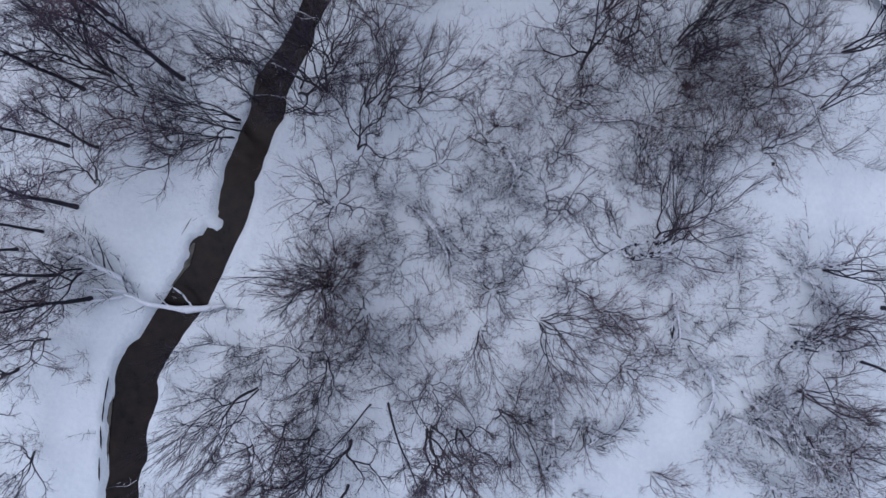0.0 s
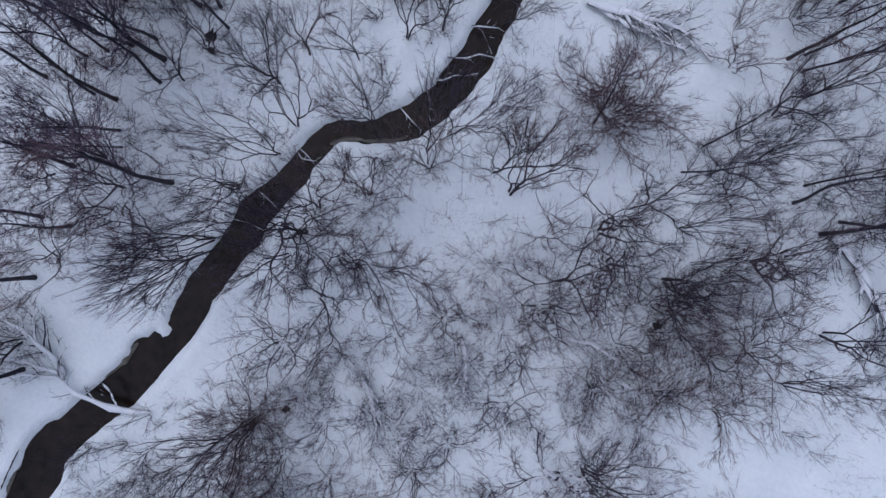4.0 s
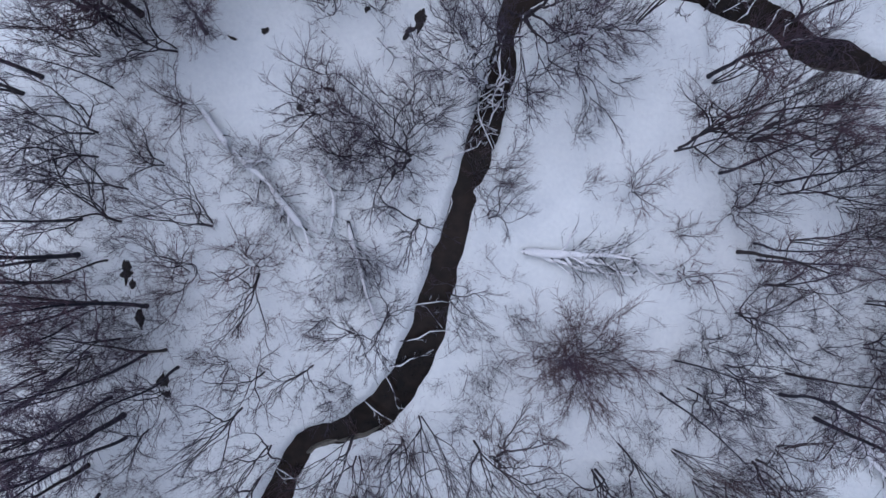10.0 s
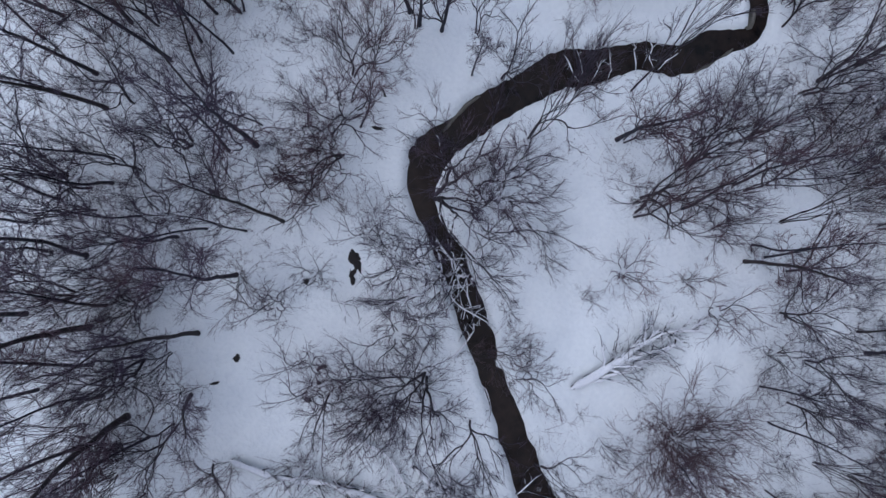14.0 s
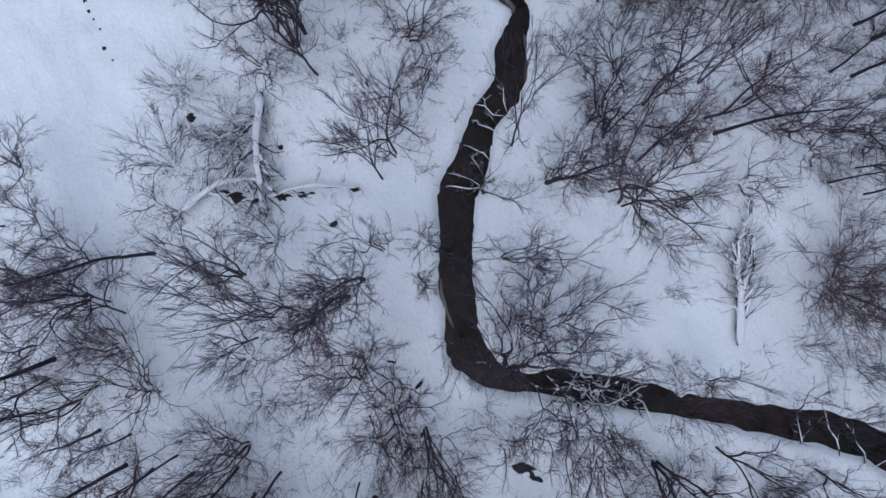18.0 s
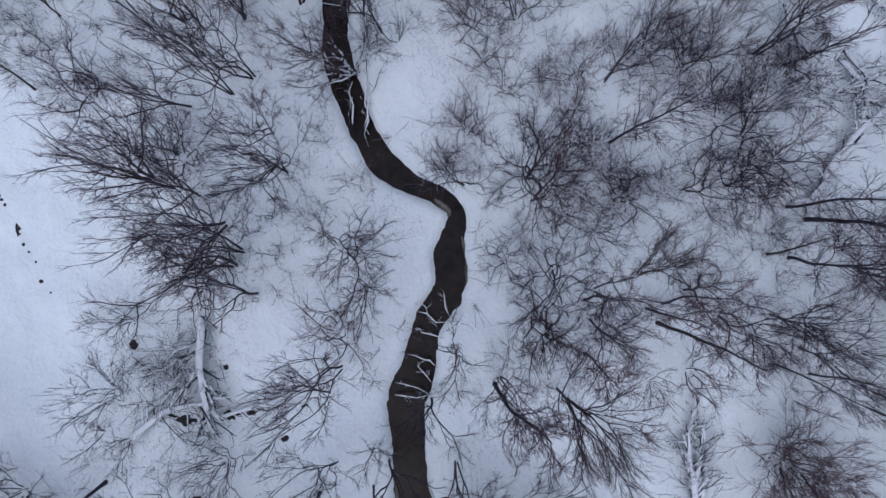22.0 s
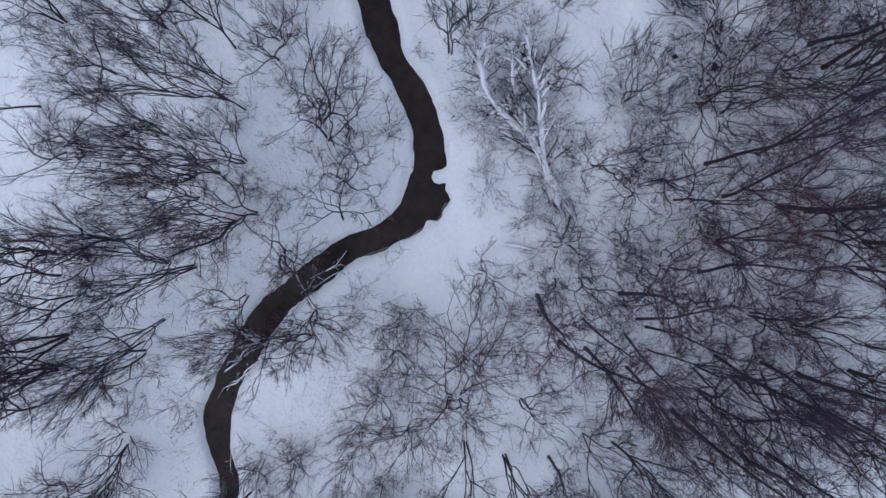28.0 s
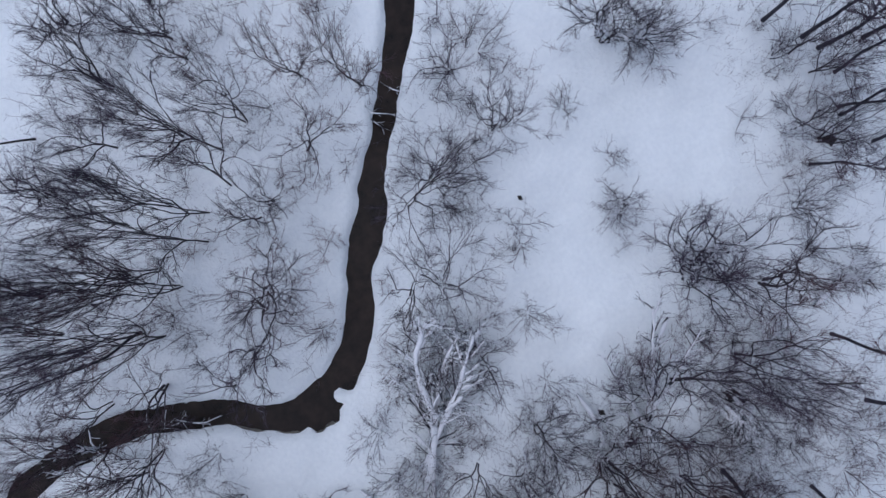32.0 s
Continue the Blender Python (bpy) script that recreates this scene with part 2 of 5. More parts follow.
def height(x, y):
    d = from_water(np.array([x]), np.array([y]))[0][0]
    return float(lie(x, y)) * min(1, max(0.0, (d + 0.2) / 3)) + 0.0


def link(name, verts, faces, mat, parent=None, label="", smooth=True):
    me = bpy.data.meshes.new(name)
    me.from_pydata(verts, [], faces)
    me.materials.append(mat)
    if smooth:
        me.polygons.foreach_set("use_smooth", np.ones(len(me.polygons), bool))
    ob = new(name, me)
    ob.parent = parent
    return tagged(ob, label)


def grid_lines(lo, hi, step):
    far = [lo - 2 * 1.35**k for k in range(24)][::-1]
    return np.array(far + list(np.arange(lo, hi, step)) + [hi + 2 * 1.35**k for k in range(24)])


def build_ground():
    """One sheet of snow that rounds down over the banks and on under the water."""
    gx, gy = np.meshgrid(grid_lines(-40, 113, 0.34), grid_lines(-27, 98, 0.34))
    d = from_water(gx, gy)[0]
    lip = 0.5 + 0.5 * wave(gx, gy, 5, 8)
    z = lie(gx, gy) * np.clip((d - 0.3) / 3.0, 0, 1) + 0.10 * np.exp(-((d - 0.7) / 0.5) ** 2) * (0.3 + lip)
    steep = np.clip(0.30 + 0.35 * lip, 0.25, 0.7)
    bank = -0.40 + 0.43 * np.clip(d / steep, -3, 1) * (1.5 - 0.5 * np.clip(d / steep, 0, 1))
    z = np.where(d < steep, bank + np.clip(d / steep, 0, 1) ** 2 * (z - 0.03), z)
    z = np.maximum(z, -1.2)
    rows, cols = gx.shape
    verts = np.stack([gx, gy, z], -1).reshape(-1, 3)
    i = (np.arange(rows - 1)[:, None] * cols + np.arange(cols - 1)[None]).ravel()
    faces = np.stack([i, i + 1, i + 1 + cols, i + cols], 1)
    ob = link("ground", verts.tolist(), faces.tolist(), SNOW)
    tagged(ob, "soft white snow over uneven forest floor", "ground", kind="structure")


def build_water():
    c = COURSE
    t = np.gradient(c[:, :2], axis=0)
    n = np.stack([-t[:, 1], t[:, 0]], 1) / np.linalg.norm(t, axis=1)[:, None]
    w = (c[:, 2] + 0.9)[:, None]
    left, right = c[:, :2] + n * w, c[:, :2] - n * w
    verts = [(*p, -0.40) for p in left] + [(*p, -0.40) for p in right]
    k = len(c)
    faces = [(i + k, i + k + 1, i + 1, i) for i in range(k - 1)]
    tagged(link("water", verts, faces, WATER), "dark brown open water of a narrow stream", "stream", kind="structure")


# ---- branching growth ----
class Tubes:
    """Tapered tubes gathered into one mesh."""

    def __init__(self):
        self.verts, self.faces = [], []

    def add(self, points, radii, sides, squash=1.0):
        base = len(self.verts)
        for k, (p, r) in enumerate(zip(points, radii)):
            way = (points[min(k + 1, len(points) - 1)] - points[max(k - 1, 0)]).normalized()
            a = way.orthogonal().normalized()
            b = way.cross(a)
            for s in range(sides):
                q = 6.2832 * s / sides
                v = p + (a * math.cos(q) + b * math.sin(q)) * r
                self.verts.append((v.x, v.y, p.z + (v.z - p.z) * squash))
        for k in range(len(points) - 1):
            for s in range(sides):
                i, j = base + k * sides + s, base + k * sides + (s + 1) % sides
                self.faces.append((i, j, j + sides, i + sides))

    def spike(self, a, b, r0, r1):
        """A thin ridged twig, pointed where r1 is 0."""
        way = (b - a).normalized()
        u = way.orthogonal().normalized()
        v = way.cross(u)
        i = len(self.verts)
        ring = (v * 0.9 - u * 0.5, u, v * -0.9 - u * 0.5)
        self.verts += [tuple(a + q * r0) for q in ring]
        if r1:
            self.verts += [tuple(b + q * r1) for q in ring]
            self.faces += [(i, i + 1, i + 4, i + 3), (i + 1, i + 2, i + 5, i + 4)]
        else:
            self.verts.append(tuple(b))
            self.faces += [(i, i + 1, i + 3), (i + 1, i + 2, i + 3)]


def trail(rnd, start, way, length, steps, wander, lift):
    """A wandering line that bends upwards by lift."""
    pts, p, d = [start.copy()], start.copy(), way.normalized()
    for _ in range(steps):
        d = (d + Vector((rnd.gauss(0, wander), rnd.gauss(0, wander), rnd.gauss(0, wander * 0.7) + lift))).normalized()
        p = p + d * (length / steps)
        pts.append(p.copy())
    return pts


def taper(r0, r1, n):
    return [r0 + (r1 - r0) * k / (n - 1) for k in range(n)]


def side_way(rnd, way, angle):
    """A direction that leaves way by angle degrees, at a random turn."""
    a = way.orthogonal().normalized()
    a.rotate(Matrix.Rotation(rnd.uniform(0, 6.283), 3, way))
    return (way * math.cos(radians(angle)) + a * math.sin(radians(angle))).normalized()


def along(pts, f):
    k = min(int(f * (len(pts) - 1)), len(pts) - 2)
    u = f * (len(pts) - 1) - k
    return pts[k].lerp(pts[k + 1], u), (pts[k + 1] - pts[k]).normalized()


def twigs(rnd, crown, pts, length, radius, count, subs, lift, angle=(24, 52), tips=2):
    """Side branches with finer twigs and spray, all into the crown's mesh."""
    for k in range(count):
        f = 0.15 + 0.85 * (k + rnd.random()) / count
        p, d = along(pts, min(f, 0.999))
        ln = length * (1.2 - 0.6 * f) * rnd.uniform(0.65, 1.3)
        branch = trail(rnd, p, side_way(rnd, d, rnd.uniform(*angle)), ln, 2, 0.13, lift)
        crown.spike(branch[0], branch[1], radius, radius * 0.72)
        crown.spike(branch[1], branch[2], radius * 0.72, radius * 0.3)
        for _ in range(subs):
            p2, d2 = along(branch, rnd.uniform(0.2, 0.99))
            l2 = ln * rnd.uniform(0.4, 0.8)
            fine = trail(rnd, p2, side_way(rnd, d2, rnd.uniform(20, 48)), l2, 1, 0.13, lift)
            crown.spike(fine[0], fine[1], radius * 0.5, 0)
            for _ in range(tips):
                p3, d3 = along(fine, rnd.uniform(0.15, 0.95))
                end = p3 + side_way(rnd, d3, rnd.uniform(20, 45)) * l2 * rnd.uniform(0.35, 0.7)
                crown.spike(p3, end, radius * 0.34, 0)


def snow_line(load, pts, radius, rnd=random.Random(3)):
    """Snow in lumps of uneven width along the upper side of a branch, broken here and there."""
    fine = [along(pts, k / (2 * len(pts)))[0] for k in range(2 * len(pts))]
    run, width = [], []
    for p in fine + [None]:
        if p is None or rnd.random() < 0.10:
            if len(run) > 2:
                width[0] = width[-1] = 0.02
                load.add(run, width, 4, 0.6)
            run, width = [], []
            continue
        run.append(p + Vector((rnd.gauss(0, 0.3) * radius, rnd.gauss(0, 0.3) * radius, radius * 0.7)))
        width.append(radius * rnd.uniform(0.55, 1.5))


def shoot(rnd, mesh, p, way, length, r, subs, lift):
    """A bent twig with finer ones along it."""
    pts = trail(rnd, p, way, length, 2, 0.22, lift)
    mesh.spike(pts[0], pts[1], r, r * 0.75)
    mesh.spike(pts[1], pts[2], r * 0.75, 0)
    for k in range(subs):
        q, d = along(pts, 0.2 + 0.75 * (k + rnd.random()) / subs)
        mesh.spike(q, q + side_way(rnd, d, rnd.uniform(18, 40)) * length * rnd.uniform(0.45, 0.85), r * 0.72, 0)


SHOOTS = (1, 1, 2, 4, 5)


def grow(rnd, wood, mesh, start, way, length, r, level, last, kink=0.19, lift=0.04, twig=0.0125, rate=1.0, load=None):
    """A crooked limb that forks again and again into thinner ones, with twigs on the thin ones."""
    steps = 5 if level < 2 else 4 if level == 2 else 3
    pts = trail(rnd, start, way, length, steps, kink, lift)
    radii = taper(r, r * 0.72, steps + 1)
    if r > 0.024:
        wood.add(pts, radii, 5 if level < 2 else 4 if level == 2 else 3)
    else:
        for k in range(steps):
            mesh.spike(pts[k], pts[k + 1], radii[k], radii[k + 1])
    if load and level <= 2:
        snow_line(load, pts, r * 1.1 + 0.035, rnd)
    for k in range(round(SHOOTS[min(level + 4 - last, 4)] * rate)):
        p, d = along(pts, rnd.uniform(0.15, 0.99))
        shoot(rnd, mesh, p, side_way(rnd, d, rnd.uniform(18, 44)), rnd.uniform(0.6, 1.2) * (0.8 + 0.10 * (last - level)), twig, 4, lift)
    way = (pts[-1] - pts[-2]).normalized()
    if level == last:
        for _ in range(2):
            shoot(rnd, mesh, pts[-1], side_way(rnd, way, rnd.uniform(4, 20)), rnd.uniform(0.6, 1.2), twig, 4, lift)
        return
    out = way.orthogonal().normalized()
    out.rotate(Matrix.Rotation(rnd.uniform(0, 6.283), 3, way))
    sides = [(1, rnd.uniform(6, 17), 0.92, 0.84), (-1, rnd.uniform(20, 38), 0.80, 0.64)]
    if rnd.random() < 0.15:
        sides.append((0.3, rnd.uniform(24, 42), 0.66, 0.54))
    for sign, angle, shorter, thinner in sides:
        a = out * sign if abs(sign) == 1 else out.cross(way)
        grow(rnd, wood, mesh, pts[-1], way * math.cos(radians(angle)) + a * math.sin(radians(angle)), length * shorter * rnd.uniform(0.85, 1.15),
             max(r * 0.94 * thinner, 0.0145), level + 1, last, kink, lift, twig, rate, load)


def tree_model(seed, stems, bark, twig, spread, rate, tall=9.0, snow=False, name="bare_tree", lean=(0.10, 0.30)):
    """A bare broadleaf tree about 9 m high: crooked limbs that fork from low down into a wide fan, at the origin."""
    rnd = random.Random(seed)
    root = new(name)
    wood, crown, load = Tubes(), Tubes(), Tubes()
    for s in range(stems):
        turn = 6.283 * (s + rnd.random() * 0.6) / stems
        tilt = rnd.uniform(*lean) if stems > 1 else rnd.uniform(0, 0.15)
        start = Vector((0.16 * math.cos(turn), 0.16 * math.sin(turn), 0)) * (1 if stems > 1 else 0.2)
        start.z = -0.3
        r0 = rnd.uniform(0.115, 0.155) if stems > 1 else rnd.uniform(0.165, 0.21)
        stem = trail(rnd, start, Vector((math.cos(turn) * tilt, math.sin(turn) * tilt, 1)), tall * rnd.uniform(0.18, 0.28) + 0.3, 5, 0.10, 0.02)
        body = Tubes()
        body.add(stem, taper(r0, r0 * 0.74, 6), 7)
        trunk = link("trunk", body.verts, body.faces, bark, root)
        if snow:
            snow_line(load, stem[1:], r0 * 1.1, rnd)
        count = 4 if stems == 1 else 3 if stems == 2 else 2
        for k in range(count):
            d = (stem[-1] - stem[-2]).normalized()
            a = d.orthogonal().normalized()
            a.rotate(Matrix.Rotation(6.283 * (k + 0.5 * rnd.random()) / count, 3, d))
            angle = radians(rnd.uniform(18, 38) * spread if k or stems > 1 else rnd.uniform(4, 12))
            arm = Tubes() if k < 2 else wood
            p = stem[-1] if k % 2 == 0 else stem[-2].lerp(stem[-1], rnd.random())
            way, ln, rl = d * math.cos(angle) + a * math.sin(angle), tall * rnd.uniform(0.23, 0.29), r0 * rnd.uniform(0.52, 0.72)
            grow(rnd, arm, crown, p, way, ln, rl, 1, 4, load=load if snow else None, rate=rate)
            if k < 2:
                link("limb", arm.verts, arm.faces, bark, trunk)
    if wood.verts:
        tagged(link("branchwork", wood.verts, wood.faces, bark, root), kind="stuff")
    link("crown", crown.verts, crown.faces, twig, root, "fine leafless twigs")
    if snow:
        tagged(link("snow_load", load.verts, load.faces, SNOW_LOAD, root, "strips of clung snow"), kind="stuff")
    return root


def shrub_model(seed, stems, bark, twig, snow, name, tilt=(0.15, 0.75), tall=4.0, girth=0.042, last=2, rate=0.6, fine=0.011):
    """A bush of many stems from one foot; snow, if any, lies in lumpy strips along stems and side branches."""
    rnd = random.Random(seed)
    root = new(name)
    crown, load = Tubes(), Tubes()
    for s in range(stems):
        turn, lean = 6.283 * (s + rnd.random() * 0.7) / stems, rnd.uniform(*tilt)
        start = Vector((0.25 * math.cos(turn), 0.25 * math.sin(turn), -0.2))
        foot = Tubes()
        grow(rnd, foot, crown, start, Vector((math.cos(turn) * lean, math.sin(turn) * lean, 1)), tall * rnd.uniform(0.30, 0.42), girth * rnd.uniform(0.8, 1.25),
             0, last, 0.15, 0.04 if not snow else -0.05, fine, rate, load if snow else None)
        link("stem", foot.verts, foot.faces, bark, root)
    link("crown", crown.verts, crown.faces, twig, root, "fine leafless twigs")
    if snow:
        tagged(link("snow_load", load.verts, load.faces, SNOW_LOAD, root, "strips of clung snow"), kind="stuff")
    return root


def pole_model(seed, bark, girth, name):
    """A tall forest tree 18 m high with a clear stem and a narrow crown 1.8 m in radius."""
    rnd = random.Random(seed)
    root = new(name)
    stem = trail(rnd, Vector((0, 0, -0.3)), Vector((rnd.gauss(0, 0.03), rnd.gauss(0, 0.03), 1)), 18.0, 14, 0.034, 0.02)
    body, crown = Tubes(), Tubes()
    radii = taper(girth, girth * 0.2, 15)
    radii[0] *= 1.3
    body.add(stem, radii, 8)
    trunk = link("trunk", body.verts, body.faces, bark, root)
    for k in range(16):
        f = 0.32 + 0.67 * (k + rnd.random()) / 16
        p, d = along(stem, min(f, 0.995))
        ln = (2.1 - 1.2 * abs(f - 0.62) / 0.38) * rnd.uniform(0.6, 1.1)
        arm = Tubes() if k in (0, 5) else crown
        grow(rnd, arm, crown, p, side_way(rnd, d, rnd.uniform(30, 58)), ln, 0.045 - 0.02 * f, 0, 1, 0.16, 0.08, 0.0135, 0.8)
        if k in (0, 5):
            link("limb", arm.verts, arm.faces, bark, trunk)
    for _ in range(7):
        p, d = along(stem, rnd.uniform(0.12, 0.4))
        crown.add(trail(rnd, p, side_way(rnd, d, rnd.uniform(60, 95)), rnd.uniform(0.4, 1.2), 2, 0.1, 0), taper(0.022, 0.008, 3), 3)
    link("crown", crown.verts, crown.faces, TWIG, root, "narrow crown of leafless twigs")
    return root


def sapling_model(seed, twig):
    """A thin young tree about 4 m high with a loose spray of twigs."""
    rnd = random.Random(seed)
    root = new("sapling")
    stem = trail(rnd, Vector((0, 0, -0.2)), Vector((rnd.gauss(0, 0.25), rnd.gauss(0, 0.25), 1)), rnd.uniform(3.2, 4.6), 5, 0.15, 0.02)
    body, crown = Tubes(), Tubes()
    body.add(stem, taper(0.04, 0.012, 6), 5)
    link("stem", body.verts, body.faces, BARK, root)
    for _ in range(3):
        side = trail(rnd, stem[0], Vector((rnd.gauss(0, 0.5), rnd.gauss(0, 0.5), 1)), rnd.uniform(2.0, 3.6), 4, 0.15, 0.02)
        crown.add(side, taper(0.028, 0.01, 5), 4)
        twigs(rnd, crown, side, 1.1, 0.016, 6, 3, 0.05)
    twigs(rnd, crown, stem, 1.3, 0.016, 9, 3, 0.05)
    link("crown", crown.verts, crown.faces, twig, root, "loose spray of leafless twigs")
    return root


def model(root, label, category, group):
    tagged(root, label, category, group)
    top = np.array([v.co for part in root.children if part.name.startswith("crown") for v in part.data.vertices])
    root["tall"], root["wide"] = float(np.percentile(top[:, 2], 98)), float(np.percentile(np.hypot(top[:, 0], top[:, 1]), 88))
    return root


spreading = [
    model(tree_model(20 + k, (2, 3, 1, 2, 1, 3, 2, 1, 2, 3)[k], LIMB, TWIG, 1.0, 1.0),
          "bare grey-brown broadleaf tree with spreading limbs in snow", "tree", "bare trees of the wood")
    for k in range(10)
]
ruddy = [
    model(tree_model(30 + k, (2, 1, 3)[k], LIMB, RUSSET, 1.0, 1.1, name="ruddy_tree"),
          "bare broadleaf tree with a reddish-brown twiggy crown", "tree", "reddish-crowned trees")
    for k in range(3)
]
russet = [
    model(shrub_model(40 + k, 8 + k % 2, LIMB, RUSSET, False, "russet_tree", (0.08, 0.55), 7.0, 0.055, 3),
          "bare many-stemmed tree with a dense reddish-brown crown", "tree", "russet-crowned trees")
    for k in range(4)
]
dense = [
    model(shrub_model(140 + k, 27, LIMB, RUSSET, False, "russet_shrub", (0.2, 1.1), 5.5, 0.026, 2, 1.2, 0.011),
          "round dense leafless bush with reddish-brown twigs", "shrub", "dense russet bushes")
    for k in range(2)
]
shrub = [
    model(shrub_model(60 + k, 6 + k, LIMB, TWIG, False, "shrub"),
          "many-stemmed leafless grey shrub standing in snow", "shrub", "leafless shrubs")
    for k in range(4)
]
snowy = [
    model(shrub_model(70 + k, 7 + k, BARK, TWIG, True, "snowy_shrub"),
          "arching leafless shrub laden with clung snow", "shrub", "snow-laden shrubs")
    for k in range(4)
]
slim = [
    model(pole_model(80 + k, BARK, 0.13, "slim_tree"),
          "tall slim dark tree with a clear straight stem", "tree", "tall slim trees")
    for k in range(4)
]
stout = [
    model(pole_model(90 + k, POLE, 0.20, "stout_tree"),
          "tall stout brown-barked tree with a long clear trunk", "tree", "tall stout trees")
    for k in range(3)
]
snow_tree = [
    model(tree_model(110 + k, 3, BARK, TWIG, 1.1, 1.0, 8.0, True, "snowy_tree"),
          "wide low tree with snow lying along its dark limbs", "tree", "snow-laden trees")
    for k in range(2)
]
birch = [
    model(tree_model(100, 5, LIMB, TWIG, 1.0, 1.1, 8.0, True, "streamside_tree", (0.4, 1.0)),
          "wide leaning bare tree at the stream bank, limbs snow-dusted", "tree", "streamside trees")
]
sapling = [
    model(sapling_model(120 + k, (TWIG, TWIG, RUSSET, TWIG)[k]),
          "thin leafless young tree growing in the thicket", "sapling", "young trees of the thicket")
    for k in range(4)
]
unused = {id(m): m for some in (sapling, ruddy, dense, snow_tree, spreading, russet, shrub, snowy, slim, stout, birch) for m in some}


PLACES = []


def plant(models, rows):
    """Stands a tree of the kind at each row: place, height, crown radius, lean of the top."""
    for x, y, tall, wide, lx, ly in rows:
        PLACES.append((x, y))
        src = models[rand.randrange(len(models))]
        side = max(0.45, min(1.7, wide / src["wide"]))
        up = tall / src["tall"]
        turn = Vector((0, 0, 1)).rotation_difference(Vector((lx, ly, tall))).to_matrix().to_4x4()
        m = Matrix.Translation((x, y, height(x, y) - 0.02)) @ turn @ pose(0, 0, 0, 0, 0, rand.uniform(0, 360))
        if id(src) in unused:
            del unused[id(src)]
            ob = src
            ob.matrix_basis = m
        else:
            ob = copy_thing(src, m)
        ob.scale = (side, side * rand.uniform(0.9, 1.1), up)


# ---- fallen trunks ----
def fallen(points, radius, count, kind, rise=0.0):
    """A fallen trunk through the points, with side branches; snow lies along its top."""
    rnd = random.Random(round(points[0][0] * 31 + points[0][1] * 17))
    line = spline([(x, y, 0) for x, y in points], 0.7)
    over = kind in ("branch", "birch")
    n = len(line)
    pts = []
    for k, (x, y, _) in enumerate(line):
        ground = height(x, y)
        z = max(ground, 0.05) + radius * 0.5 + (0.35 * math.sin(3.14 * k / n) if over else 0.15 + 0.35 * math.sin(3.14 * k / n)) + rise * (k / n) ** 2
        stray = 0.13 if kind == "branch" else 0.05
        pts.append(Vector((x + rnd.gauss(0, stray), y + rnd.gauss(0, stray), z)))
    names = {"branch": "fallen_branch", "birch": "fallen_birch", "snow": "fallen_tree"}
    root = new(names[kind])
    root.location = pts[0]
    pts = [p - pts[0] for p in pts]
    bark = BIRCH if kind == "birch" else BARK
    body, crown, load = Tubes(), Tubes(), Tubes()
    radii = taper(radius, radius * 0.35, n)
    radii[0] *= 0.55
    body.add(pts, radii, 8)
    trunk = link("trunk", body.verts, body.faces, bark, root)
    cap = [p + Vector((rnd.gauss(0, 0.02), rnd.gauss(0, 0.02), r * 0.62)) for p, r in zip(pts, radii)]
    turn = rnd.uniform(0, 6.28)
    if kind == "branch":
        full = [r * (0.25 + 0.95 * min(1, max(0, 0.65 + 0.75 * math.sin(1.1 * k + turn) + rnd.gauss(0, 0.15)))) for k, r in enumerate(radii)]
    else:
        full = [r * (1.15 + 0.28 * math.sin(1.7 * k + turn) + rnd.gauss(0, 0.14)) for k, r in enumerate(radii)]
    full[0] *= 0.5
    load.add([cap[0] - (cap[1] - cap[0]).normalized() * radius * 0.8] + cap, [0.02] + full, 8, 0.75 if over else 0.6)
    for k in range(count):
        f = 0.2 + 0.79 * (k + rnd.random()) / count
        p, d = along(pts, min(f, 0.99))
        a = rnd.choice((-1, 1)) * radians(rnd.uniform(25, 60))
        way = Vector((d.x * math.cos(a) - d.y * math.sin(a), d.x * math.sin(a) + d.y * math.cos(a), rnd.uniform(0.0, 0.5)))
        ln = min(3.0, radius * 11) * rnd.uniform(0.5, 1.2) * (1.2 - 0.5 * f)
        limb = trail(rnd, p, way, ln, 4, 0.13, 0.0)
        rl = radius * rnd.uniform(0.16, 0.32)
        crown.add(limb, taper(rl, rl * 0.3, 5), 4)
        if rnd.random() < 0.7:
            strip = Tubes() if kind == "birch" else load
            snow_line(strip, limb, rl * (1.0 if over else 1.5))
            if kind == "birch":
                link("snow_strip", strip.verts, strip.faces, SNOW_LOAD, trunk)
        twigs(rnd, crown, limb, ln * 0.5, max(0.012, rl * 0.3), 4, 2, 0.02)
    if count:
        link("crown", crown.verts, crown.faces, BARK, root)
    link("snow_cap", load.verts, load.faces, SNOW_LOAD, trunk, "ridge of white snow")
    labels = {
        "branch": ("thin snow-topped branch lying across the dark stream", "branch"),
        "birch": ("fallen pale birch lying across the stream", "fallen tree"),
        "snow": ("fallen dark tree buried under a ridge of snow", "fallen tree"),
    }
    tagged(root, *labels[kind], "fallen wood")


